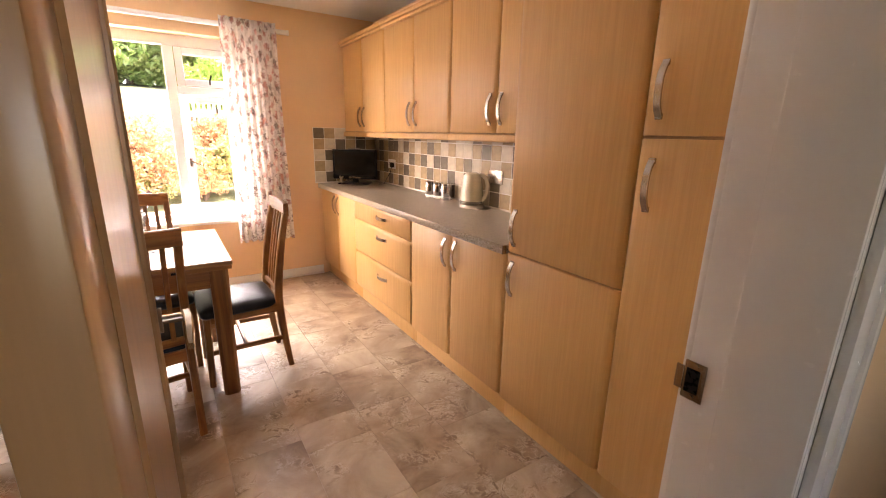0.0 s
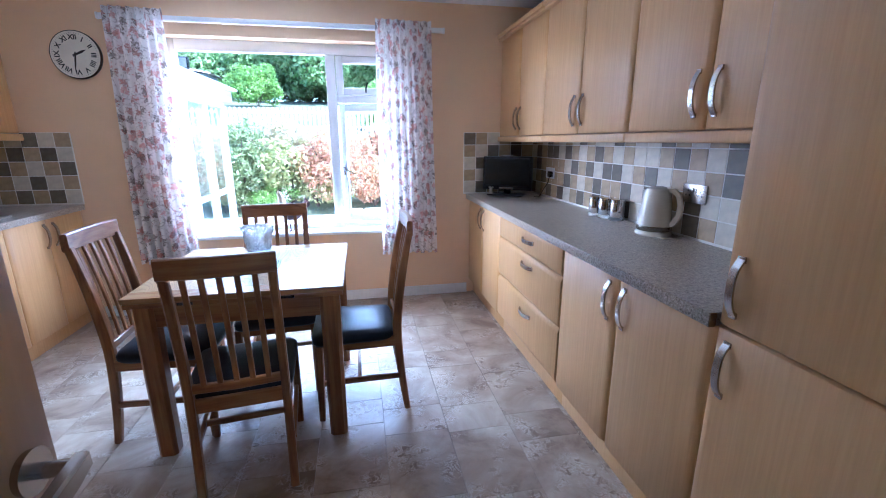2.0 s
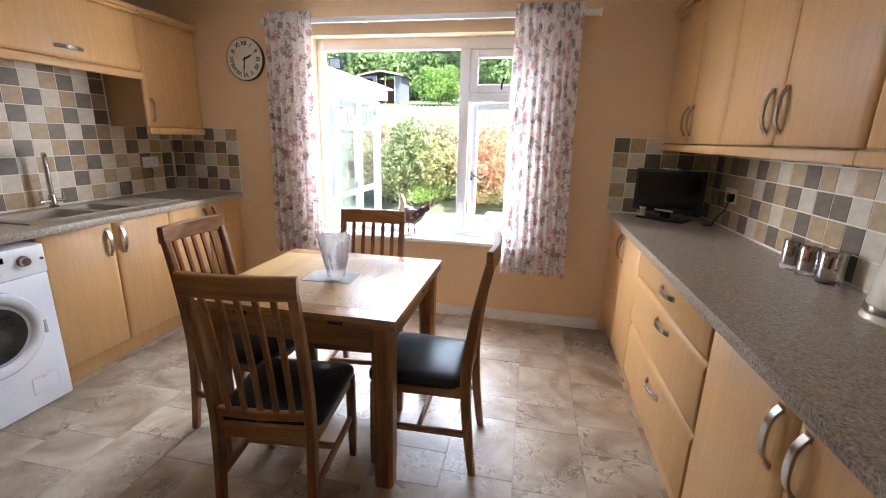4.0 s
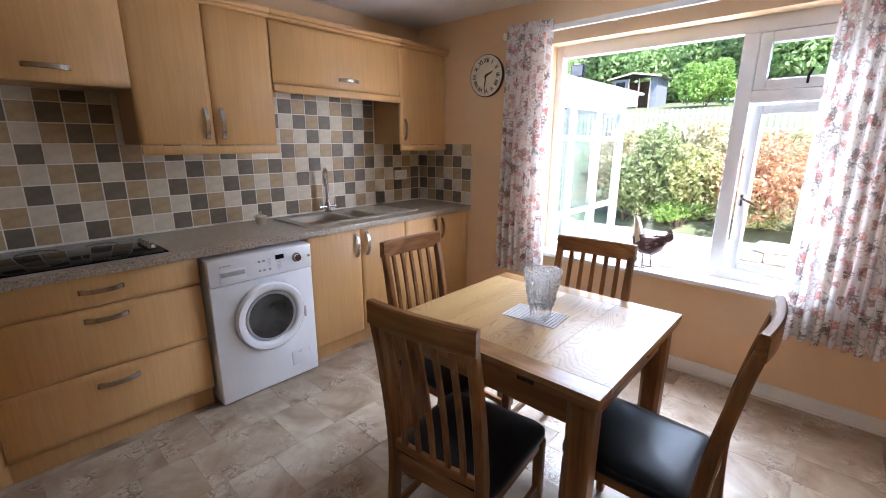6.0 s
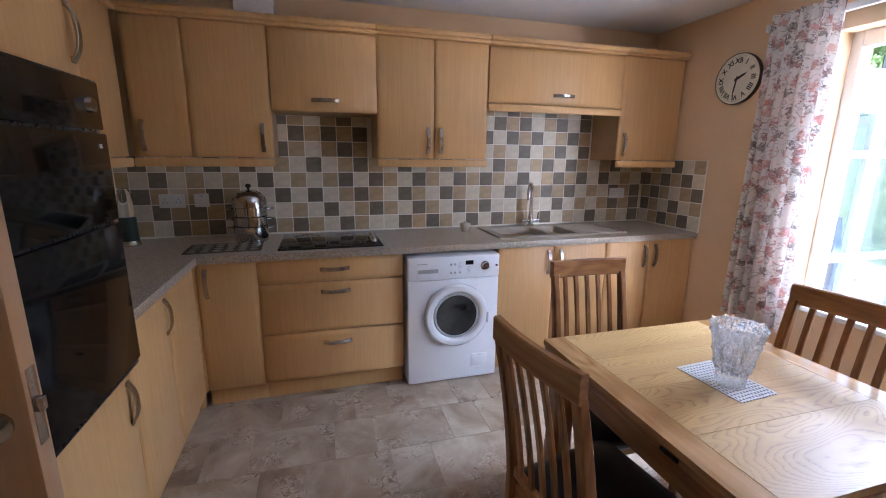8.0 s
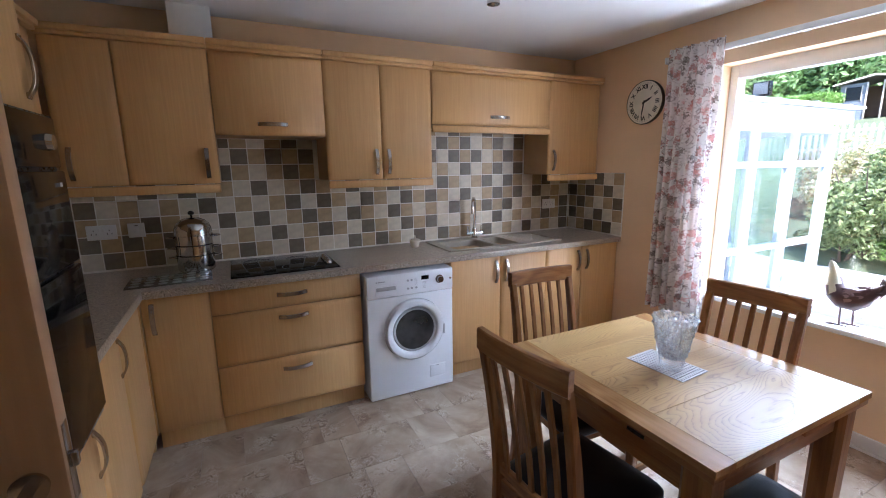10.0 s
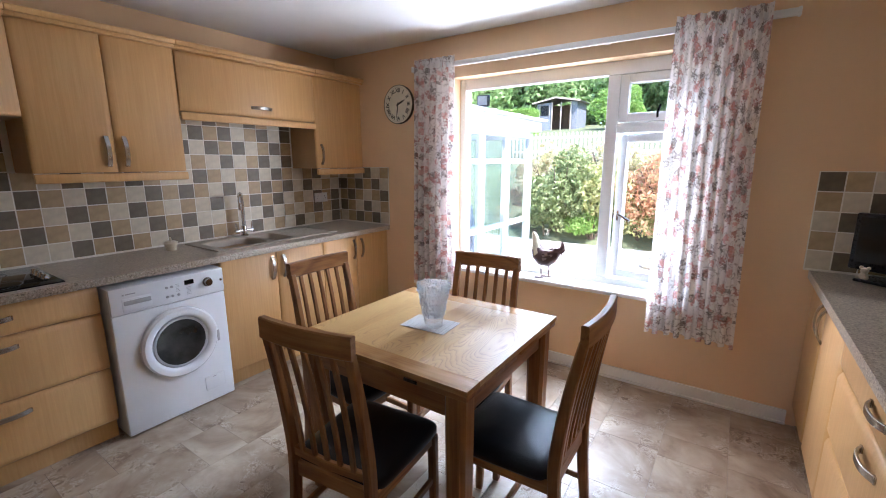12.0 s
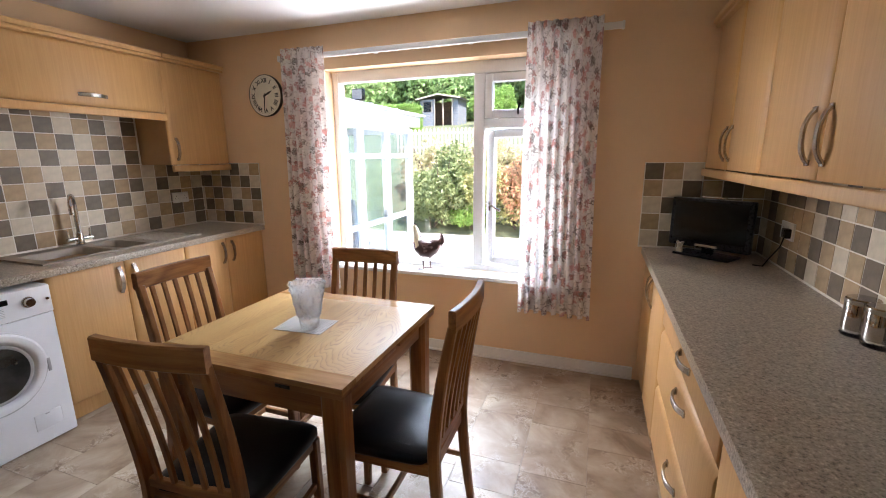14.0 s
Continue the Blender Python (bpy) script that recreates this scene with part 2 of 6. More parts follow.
def speckled(name, base, dark, light):
    m, nt, p = nodes_of(name)
    v = coords(nt, kind="Object")
    n1 = noise_of(nt, v, 150, 3, 0.6)
    n2 = noise_of(nt, v, 105, 4, 0.7)
    c = ramp(nt, n1, [(0.36, dark), (0.47, base), (0.58, base), (0.68, light)])
    c2 = ramp(nt, n2, [(0.38, dark), (0.5, base), (0.66, light)])
    link(nt, mix(nt, 0.30, c, c2), p.inputs["Base Color"])
    p.inputs["Roughness"].default_value = 0.30
    bump(nt, p, n2, 0.04, 0.0005)
    return m


WORKTOP = speckled("speckled_laminate", (0.42, 0.355, 0.275), (0.125, 0.10, 0.073), (0.76, 0.68, 0.56))


def clear_glass(name, rough=0.0, tint=(1, 1, 1), ior=1.45):
    m, nt, p = nodes_of(name)
    p.inputs["Transmission Weight"].default_value = 1.0
    p.inputs["Roughness"].default_value = rough
    p.inputs["IOR"].default_value = ior
    p.inputs["Base Color"].default_value = (*tint, 1)
    return m


GLASS = clear_glass("window_glass")
GLASS_B = clear_glass("blue_tinted_glass", 0.0, (0.80, 0.90, 0.98))
CRYSTAL = clear_glass("cut_crystal", 0.03, (0.96, 0.98, 1.0), 1.5)


def pressed_glass():
    """Thick moulded glass with a frosted, bubbly surface."""
    m, nt, p = nodes_of("pressed_glass")
    v = coords(nt)
    n = noise_of(nt, v, 55, 2, 0.5, 0.6)
    link(nt, ramp(nt, n, [(0.4, (0.92, 0.95, 0.98)), (0.6, (1.0, 1.0, 1.0))]), p.inputs["Base Color"])
    p.inputs["Transmission Weight"].default_value = 0.9
    p.inputs["IOR"].default_value = 1.5
    r = maths(nt, 'MULTIPLY_ADD', n, 0.08)
    r.node.inputs[2].default_value = 0.01
    link(nt, r, p.inputs["Roughness"])
    bump(nt, p, n, 0.7, 0.012)
    tr = nt.nodes.new("ShaderNodeBsdfTranslucent")
    tr.inputs["Color"].default_value = (0.92, 0.95, 1.0, 1)
    ms = nt.nodes.new("ShaderNodeMixShader")
    link(nt, ramp(nt, n, [(0.42, (0.01, 0.01, 0.01)), (0.58, (0.10, 0.10, 0.10))]), ms.inputs[0])
    link(nt, p.outputs[0], ms.inputs[1])
    link(nt, tr.outputs[0], ms.inputs[2])
    link(nt, ms.outputs[0], nt.nodes["Material Output"].inputs["Surface"])
    return m


PRESSED = pressed_glass()


def curtain_cloth():
    """White cotton with scattered rose, mauve and grey-green flowers and thin stems; light passes through."""
    m, nt, p = nodes_of("floral_cotton")
    tc = nt.nodes.new("ShaderNodeTexCoord")
    uv = tc.outputs["UV"]
    col = (0.88, 0.855, 0.83)

    def flowers(scale, size, rnd, seed, petals):
        mp = nt.nodes.new("ShaderNodeMapping")
        mp.inputs["Location"].default_value = (seed, seed * 1.7, 0)
        link(nt, uv, mp.inputs["Vector"])
        warp = nt.nodes.new("ShaderNodeTexNoise")
        warp.inputs["Scale"].default_value = scale * 6.5
        warp.inputs["Detail"].default_value = 4.0
        warp.inputs["Roughness"].default_value = 0.7
        link(nt, mp.outputs[0], warp.inputs["Vector"])
        sub = nt.nodes.new("ShaderNodeVectorMath")
        sub.operation = 'MULTIPLY_ADD'
        sub.inputs[1].default_value = (petals, petals, 0)
        link(nt, warp.outputs["Color"], sub.inputs[0])
        link(nt, mp.outputs[0], sub.inputs[2])
        vo = nt.nodes.new("ShaderNodeTexVoronoi")
        vo.voronoi_dimensions = '2D'
        vo.inputs["Scale"].default_value = scale
        vo.inputs["Randomness"].default_value = rnd
        link(nt, sub.outputs[0], vo.inputs["Vector"])
        mask = ramp(nt, vo.outputs["Distance"], [(0.0, (0.7, 0.7, 0.7)), (size * 0.85, (1, 1, 1)), (size, (0, 0, 0))])
        fine = nt.nodes.new("ShaderNodeTexNoise")
        fine.inputs["Scale"].default_value = 70
        fine.inputs["Detail"].default_value = 2.0
        fine.inputs["Distortion"].default_value = 1.5
        link(nt, mp.outputs[0], fine.inputs["Vector"])
        mask = maths(nt, 'MULTIPLY', mask, ramp(nt, fine.outputs["Fac"], [(0.40, (1, 1, 1)), (0.47, (0.55, 0.55, 0.55)), (0.53, (1, 1, 1)), (0.62, (0.6, 0.6, 0.6))]))
        return mask, vo.outputs["Color"]
    stems = nt.nodes.new("ShaderNodeTexNoise")
    stems.inputs["Scale"].default_value = 9
    stems.inputs["Distortion"].default_value = 1.2
    link(nt, uv, stems.inputs["Vector"])
    sline = maths(nt, 'ABSOLUTE', maths(nt, 'SUBTRACT', stems.outputs["Fac"], 0.5))
    c = mix(nt, ramp(nt, sline, [(0.0, (0.75, 0.75, 0.75)), (0.016, (0, 0, 0))]), col, (0.30, 0.25, 0.23))
    mk, _ = flowers(26, 0.15, 1.0, 1.3, 0.035)
    c = mix(nt, maths(nt, 'MULTIPLY', mk, 0.6), c, (0.24, 0.20, 0.17))
    mk, _ = flowers(8.5, 0.21, 0.9, 5.1, 0.13)
    c = mix(nt, maths(nt, 'MULTIPLY', mk, 1.0), c, (0.40, 0.125, 0.105))
    mk, _ = flowers(8, 0.20, 0.95, 9.7, 0.14)
    c = mix(nt, maths(nt, 'MULTIPLY', mk, 1.0), c, (0.13, 0.10, 0.085))
    mk, _ = flowers(8, 0.18, 0.95, 3.4, 0.11)
    c = mix(nt, maths(nt, 'MULTIPLY', mk, 0.9), c, (0.68, 0.30, 0.26))
    c = mix(nt, 0.04, c, (0.9, 0.7, 0.5))
    link(nt, c, p.inputs["Base Color"])
    p.inputs["Roughness"].default_value = 0.85
    tr = nt.nodes.new("ShaderNodeBsdfTranslucent")
    link(nt, c, tr.inputs["Color"])
    ms = nt.nodes.new("ShaderNodeMixShader")
    ms.inputs[0].default_value = 0.42
    out = nt.nodes["Material Output"]
    link(nt, p.outputs[0], ms.inputs[1])
    link(nt, tr.outputs[0], ms.inputs[2])
    link(nt, ms.outputs[0], out.inputs["Surface"])
    return m


CURTAIN = curtain_cloth()


def leafy(name, a, b, c):
    m, nt, p = nodes_of(name)
    geo = nt.nodes.new("ShaderNodeNewGeometry")
    link(nt, ramp(nt, geo.outputs["Random Per Island"], [(0.0, a), (0.5, b), (1.0, c)]), p.inputs["Base Color"])
    p.inputs["Roughness"].default_value = 0.5
    tr = nt.nodes.new("ShaderNodeBsdfTranslucent")
    link(nt, p.inputs["Base Color"].links[0].from_socket, tr.inputs["Color"])
    ms = nt.nodes.new("ShaderNodeMixShader")
    ms.inputs[0].default_value = 0.42
    link(nt, p.outputs[0], ms.inputs[1])
    link(nt, tr.outputs[0], ms.inputs[2])
    link(nt, ms.outputs[0], nt.nodes["Material Output"].inputs["Surface"])
    return m


LEAF_G = leafy("dark_green_leaves", (0.15, 0.19, 0.07), (0.26, 0.31, 0.12), (0.40, 0.43, 0.20))
LEAF_Y = leafy("yellow_green_leaves", (0.26, 0.29, 0.09), (0.41, 0.42, 0.16), (0.55, 0.50, 0.23))
LEAF_R = leafy("red_maple_leaves", (0.50, 0.22, 0.12), (0.62, 0.36, 0.21), (0.54, 0.46, 0.22))
LEAF_P = leafy("pale_yellow_leaves", (0.44, 0.44, 0.22), (0.58, 0.54, 0.30), (0.64, 0.50, 0.34))
LEAF_H = leafy("hedge_leaves", (0.16, 0.29, 0.05), (0.25, 0.39, 0.08), (0.34, 0.47, 0.12))
LEAF_T = leafy("woodland_leaves", (0.15, 0.26, 0.07), (0.29, 0.41, 0.15), (0.43, 0.53, 0.24))
BARK = plain("bark", (0.10, 0.07, 0.05), 0.9, 0, 0.3, 12, 0.5, 40)
GROUNDM = plain("garden_ground", (0.105, 0.115, 0.055), 0.9, 0, 0.25, 1.2, 0.3, 20)
PAVING = plain("pale_paving", (0.42, 0.39, 0.34), 0.85, 0, 0.12, 5, 0.2, 60)
STONE = plain("garden_stone", (0.44, 0.39, 0.31), 0.9, 0, 0.25, 8, 0.4, 40)
SHEDW = wood("shed_boards", (0.15, 0.155, 0.17), (0.20, 0.21, 0.23), (0.26, 0.27, 0.29), 'x', 30, 0.7, 0.0, 2.0, 0.6)
SHEDT = plain("shed_trim", (0.50, 0.41, 0.32), 0.6, 0, 0.06, 8)
FELT = plain("roof_felt", (0.20, 0.18, 0.17), 0.95, 0, 0.15, 12)
DARKIN = plain("shed_interior", (0.22, 0.14, 0.09), 0.8, 0, 0.2, 5)
POLYC = plain("opal_roof_sheet", (0.80, 0.82, 0.82), 0.35, 0, 0.02, 5)
RENDERM = plain("house_render", (0.62, 0.56, 0.47), 0.9, 0, 0.06, 4, 0.3, 60)

# ---- mesh helpers ----
def box(bm, x0, x1, y0, y1, z0, z1, bev=0.0, seg=2, edges=None):
    """A box with rounded edges; edges: 'x', 'y' or 'z' rounds only the edges along that axis."""
    m = Matrix.Translation(((x0 + x1) / 2, (y0 + y1) / 2, (z0 + z1) / 2)) @ Matrix.Diagonal((abs(x1 - x0), abs(y1 - y0), abs(z1 - z0), 1))
    vs = bmesh.ops.create_cube(bm, size=1, matrix=m)["verts"]
    if bev > 0:
        es = list({e for v in vs for e in v.link_edges})
        if edges:
            i = 'xyz'.index(edges)
            es = [e for e in es if abs((e.verts[0].co - e.verts[1].co).normalized()[i]) > 0.9]
        bmesh.ops.bevel(bm, geom=es, offset=bev, segments=seg, affect='EDGES', profile=0.5)
    return bm


def lathe(bm, prof, seg=32, at=(0, 0, 0)):
    """Turns a profile of (radius, height) about the z axis."""
    rings = []
    for r, z in prof:
        if r < 1e-5:
            rings.append([bm.verts.new((at[0], at[1], at[2] + z))])
        else:
            rings.append([bm.verts.new((at[0] + r * math.cos(2 * math.pi * i / seg), at[1] + r * math.sin(2 * math.pi * i / seg), at[2] + z)) for i in range(seg)])
    for a, b in zip(rings, rings[1:]):
        for i in range(seg):
            j = (i + 1) % seg
            if len(a) == 1 and len(b) > 1:
                bm.faces.new((a[0], b[i], b[j]))
            elif len(b) == 1 and len(a) > 1:
                bm.faces.new((a[i], a[j], b[0]))
            elif len(a) > 1:
                bm.faces.new((a[i], a[j], b[j], b[i]))
    return bm


def sweep(bm, pts, w, h, up=(0, 0, 1)):
    """A bar of w x h section along a line of points; h lies along up."""
    pts = [Vector(p) for p in pts]
    rings = []
    for i, p in enumerate(pts):
        d = (pts[min(i + 1, len(pts) - 1)] - pts[max(i - 1, 0)]).normalized()
        s = d.cross(Vector(up)).normalized()
        n = s.cross(d).normalized()
        ww = w[i] if isinstance(w, (list, tuple)) else w
        hh = h[i] if isinstance(h, (list, tuple)) else h
        c = min(ww, hh) * 0.18
        sec = [(-ww / 2 + c, -hh / 2), (ww / 2 - c, -hh / 2), (ww / 2, -hh / 2 + c), (ww / 2, hh / 2 - c), (ww / 2 - c, hh / 2), (-ww / 2 + c, hh / 2), (-ww / 2, hh / 2 - c), (-ww / 2, -hh / 2 + c)]
        rings.append([bm.verts.new(p + s * a + n * b) for a, b in sec])
    for a, b in zip(rings, rings[1:]):
        for i in range(8):
            j = (i + 1) % 8
            bm.faces.new((a[i], a[j], b[j], b[i]))
    bm.faces.new(rings[0][::-1])
    bm.faces.new(rings[-1])
    return bm


def tube(bm, pts, r, seg=10):
    pts = [Vector(p) for p in pts]
    rings = []
    ref = Vector((0.31, 0.77, 0.55))
    for i, p in enumerate(pts):
        d = (pts[min(i + 1, len(pts) - 1)] - pts[max(i - 1, 0)]).normalized()
        s = d.cross(ref).normalized()
        n = s.cross(d)
        rr = r[i] if isinstance(r, (list, tuple)) else r
        rings.append([bm.verts.new(p + (s * math.cos(2 * math.pi * k / seg) + n * math.sin(2 * math.pi * k / seg)) * rr) for k in range(seg)])
    for a, b in zip(rings, rings[1:]):
        for i in range(seg):
            j = (i + 1) % seg
            bm.faces.new((a[i], a[j], b[j], b[i]))
    bm.faces.new(rings[0][::-1])
    bm.faces.new(rings[-1])
    return bm


def mesh_of(name, bm, mat, smooth=35):
    bmesh.ops.recalc_face_normals(bm, faces=bm.faces)
    me = bpy.data.meshes.new(name)
    bm.to_mesh(me)
    bm.free()
    me.materials.append(mat)
    if smooth and len(me.polygons):
        me.polygons.foreach_set("use_smooth", [True] * len(me.polygons))
        me.set_sharp_from_angle(angle=radians(smooth))
    return me


def part(name, bm, material, parent, label="", smooth=35):
    me = bm if isinstance(bm, bpy.types.Mesh) else mesh_of(name, bm, material, smooth)
    ob = new(name, me)
    ob.parent = parent
    if label:
        ob["label"] = label
    return ob


def thing(name, m, label, category, group="", kind=""):
    ob = new(name)
    ob.empty_display_size = 0.1
    ob.matrix_world = m
    return tagged(ob, label, category, group, kind)


def structure(name, bm, material, label="", category=""):
    return tagged(new(name, mesh_of(name, bm, material)), label or name.replace("_", " "), category or name.split("_")[0], kind="structure")


def nb():
    return bmesh.new()


# ---- the room: plan in metres ----
XL, XR = -2.175, 2.045        # sink wall and worktop wall
YS, YN = 0.475, 4.36          # door wall and window wall
CEILZ = 2.42
WX0, WX1, WZ0, WZ1 = -0.862, 0.90, 0.63, 2.12   # window opening
DX0, DX1, DZ = 0.046, 0.832, 2.02               # door opening

bm = nb()
box(bm, XL - 0.25, XR + 0.25, -1.6, YN + 0.26, -0.12, -0.006)
structure("floor", bm, JOINT, "joints between the vinyl floor tiles", "floor")
bm = nb()
box(bm, XL - 0.25, XR + 0.25, -1.6, YN + 0.26, CEILZ, CEILZ + 0.12)
structure("ceiling", bm, CEIL, "matt white painted ceiling", "ceiling")
bm = nb()
box(bm, XL - 0.25, XL, YS - 0.14, YN + 0.26, -0.12, CEILZ)
wall_west = structure("wall_west", bm, WALL, "peach painted kitchen wall behind the sink run", "wall")
bm = nb()
box(bm, XR, XR + 0.25, -1.6, YN + 0.26, -0.12, CEILZ)
wall_east = structure("wall_east", bm, WALL, "peach painted kitchen wall behind the worktop", "wall")
bm = nb()
box(bm, XL, WX0, YN, YN + 0.26, -0.12, CEILZ)
box(bm, WX1, XR, YN, YN + 0.26, -0.12, CEILZ)
box(bm, WX0, WX1, YN, YN + 0.26, -0.12, WZ0 - 0.02)
box(bm, WX0, WX1, YN, YN + 0.26, WZ1, CEILZ)
wall_north = structure("wall_north", bm, WALL, "peach painted wall round the window", "wall")
bm = nb()
box(bm, XL, DX0 - 0.03, YS - 0.14, YS, -0.12, CEILZ)
box(bm, DX1 + 0.03, XR, YS - 0.14, YS, -0.12, CEILZ)
box(bm, DX0 - 0.03, DX1 + 0.03, YS - 0.14, YS, DZ + 0.03, CEILZ)
structure("wall_south", bm, WALL, "peach painted wall with the open doorway", "wall")
# hall
bm = nb()
box(bm, -1.5, -1.38, -1.6, YS - 0.14, -0.12, CEILZ)
structure("wall_hall_west", bm, HALLW, "cream painted hall wall", "wall")
# out of view; the opening is added so sky light fills the hall
bm = nb()
box(bm, -1.5, 0.1, -1.72, -1.6, -0.12, CEILZ)
box(bm, 1.0, XR + 0.25, -1.72, -1.6, -0.12, CEILZ)
box(bm, 0.1, 1.0, -1.72, -1.6, -0.12, 1.0)
box(bm, 0.1, 1.0, -1.72, -1.6, 2.0, CEILZ)
structure("wall_hall_south", bm, HALLW, "unseen cream hall wall with an unglazed opening for sky light", "wall")
# ---- doorway and door ----
frame_door = thing("door_frame", pose((DX0 + DX1) / 2, YS, 0), "white gloss painted door frame with architrave", "door frame", kind="structure")
for x0, x1 in ((DX0 - 0.03, DX0), (DX1, DX1 + 0.03)):
    bm = nb()
    c = (DX0 + DX1) / 2
    box(bm, x0 - c, x1 - c, -0.15, 0.008, 0, DZ, 0.003)
    part("jamb", bm, WHITE, frame_door)
    bm = nb()
    s = 1 if x0 > c else -1
    xi = x0 - c if s > 0 else x1 - c
    box(bm, min(xi, xi - s * 0.012), max(xi, xi - s * 0.012), -0.15, -0.045, 0, DZ - 0.012, 0.003)
    part("door_stop", bm, WHITE, frame_door)
    for yy, ys in ((0.008, 1), (-0.15, -1)):
        bm = nb()
        xo = xi + s * 0.008
        box(bm, min(xo, xo + s * 0.065), max(xo, xo + s * 0.065), min(yy, yy + ys * 0.014), max(yy, yy + ys * 0.014), 0, DZ + 0.07, 0.005)
        box(bm, min(xo + s * 0.045, xo + s * 0.065), max(xo + s * 0.045, xo + s * 0.065), min(yy, yy + ys * 0.02), max(yy, yy + ys * 0.02), 0, DZ + 0.07, 0.004)
        part("architrave", bm, WHITE, frame_door)
bm = nb()
box(bm, DX0 - c, DX1 - c, -0.15, 0.008, DZ, DZ + 0.03, 0.003)
part("head", bm, WHITE, frame_door)
bm = nb()
box(bm, DX0 - c - 0.008, DX1 - c + 0.008, 0.008, 0.022, DZ + 0.005, DZ + 0.07, 0.005)
part("architrave", bm, WHITE, frame_door)
bm = nb()
xs = DX1 - c
box(bm, xs - 0.0025, xs, -0.020, 0.012, 0.998, 1.062, 0.001)
box(bm, xs - 0.003, xs + 0.0, 0.012, 0.024, 1.010, 1.05, 0.001)
plate = part("strike_plate", bm, STEEL, frame_door, "worn steel strike plate")
# no hole is cut: a black block stands for the shade inside it
bm = nb()
box(bm, xs - 0.0035, xs - 0.0026, -0.012, 0.008, 1.010, 1.050)
part("keep_hole_shade", bm, BLACKPL, plate)
for zz in (1.003, 1.057):
    bm = nb()
    bmesh.ops.create_cone(bm, cap_ends=True, segments=10, radius1=0.004, radius2=0.003, depth=0.002, matrix=pose(xs - 0.0035, -0.004, zz, 0, 90, 0))
    part("screw", bm, CHROME, plate)

# open door, hinged on the left-hand jamb, standing almost square to the wall
door = thing("door_1", pose(0.122, YS - 0.010, 0.006, 0, 0, 90.5), "varnished light wood door standing open into the kitchen", "door", kind="structure")
LW, LH, LT = 0.742, 2.005, 0.042   # local x runs from the hinge to the latch edge; thickness about y
for nm, x0, x1, z0, z1, mt in (("stile", 0, 0.10, 0, LH, DOORWOOD), ("stile", LW - 0.10, LW, 0, LH, DOORWOOD)):
    bm = nb()
    box(bm, x0, x1, -LT / 2, LT / 2, z0, z1, 0.003)
    part(nm, bm, mt, door)
for z0, z1 in ((0, 0.20), (LH - 0.11, LH)):
    bm = nb()
    box(bm, 0.10, LW - 0.10, -LT / 2, LT / 2, z0, z1, 0.002)
    part("rail", bm, DOORWOOD, door)
bm = nb()
box(bm, 0.10, LW - 0.10, -LT / 2 + 0.006, LT / 2 - 0.006, 0.20, LH - 0.11)
part("panel", bm, DOORWOOD, door, "flat veneered door panel")
for sgn in (-1, 1):
    bm = nb()
    yy = sgn * (LT / 2 - 0.003)
    for a, b in (((0.108, yy, 0.20), (0.108, yy, LH - 0.11)), ((LW - 0.108, yy, 0.20), (LW - 0.108, yy, LH - 0.11)), ((0.1, yy, 0.208), (LW - 0.1, yy, 0.208)), ((0.1, yy, LH - 0.118), (LW - 0.1, yy, LH - 0.118))):
        tube(bm, [a, b], 0.008, 8)
    part("moulding", bm, DOORWOOD, door)
    hd = nb()
    y0 = sgn * LT / 2
    bmesh.ops.create_cone(hd, cap_ends=True, segments=28, radius1=0.026, radius2=0.024, depth=0.009, matrix=pose(LW - 0.046, y0 + sgn * 0.0045, 1.012, 90 * sgn, 0, 0))
    rose = part("handle_rose", hd, STEEL, door, "round satin steel rose")
    hd = nb()
    tube(hd, [(LW - 0.046, y0 + sgn * 0.006, 1.012), (LW - 0.046, y0 + sgn * 0.052, 1.012)], 0.009, 12)
    sweep(hd, [(LW - 0.038, y0 + sgn * 0.050, 1.014), (LW - 0.070, y0 + sgn * 0.053, 1.012), (LW - 0.105, y0 + sgn * 0.052, 1.006), (LW - 0.145, y0 + sgn * 0.05, 0.997), (LW - 0.155, y0 + sgn * 0.05, 0.993)], [0.016, 0.017, 0.016, 0.013, 0.010], [0.022, 0.026, 0.026, 0.022, 0.016])
    part("lever", hd, STEEL, rose)
bm = nb()
box(bm, LW, LW + 0.0015, -0.012, 0.012, 0.96, 1.10, 0.0005)
latch = part("latch_plate", bm, STEEL, door)
bm = nb()
box(bm, LW, LW + 0.012, -0.007, 0.007, 1.02, 1.045, 0.002)
part("latch_bolt", bm, STEEL, latch)

# ---- window ----
win = thing("window_1", pose((WX0 + WX1) / 2, YN, 0), "white plastic framed window over the sill, one sash ajar", "window", kind="structure")
wc = (WX0 + WX1) / 2


def wbox(name, x0, x1, y0, y1, z0, z1, par, mat=UPVC, bev=0.006, label=""):
    b = nb()
    box(b, x0 - wc, x1 - wc, y0 - YN, y1 - YN, z0, z1, bev)
    return part(name, b, mat, par, label)


FY0, FY1 = 4.485, 4.555
FW = 0.052
fr = wbox("outer_frame", WX0, WX0 + FW, FY0, FY1, WZ0, WZ1, win)
wbox("outer_frame", WX1 - FW, WX1, FY0, FY1, WZ0, WZ1, win)
wbox("outer_frame", WX0 + FW, WX1 - FW, FY0, FY1, WZ1 - 0.085, WZ1, win)
wbox("outer_frame", WX0 + FW, WX1 - FW, FY0, FY1, WZ0, WZ0 + 0.045, win)
wbox("mullion", 0.285, 0.36, FY0 + 0.002, FY1, WZ0 + 0.045, WZ1 - 0.085, win)
wbox("transom", 0.36, WX1 - FW, FY0 + 0.002, FY1, 1.668, 1.732, win)
g = wbox("pane", WX0 + FW, 0.285, 4.520, 4.524, WZ0 + 0.045, WZ1 - 0.085, win, GLASS, 0)
g.visible_shadow = False


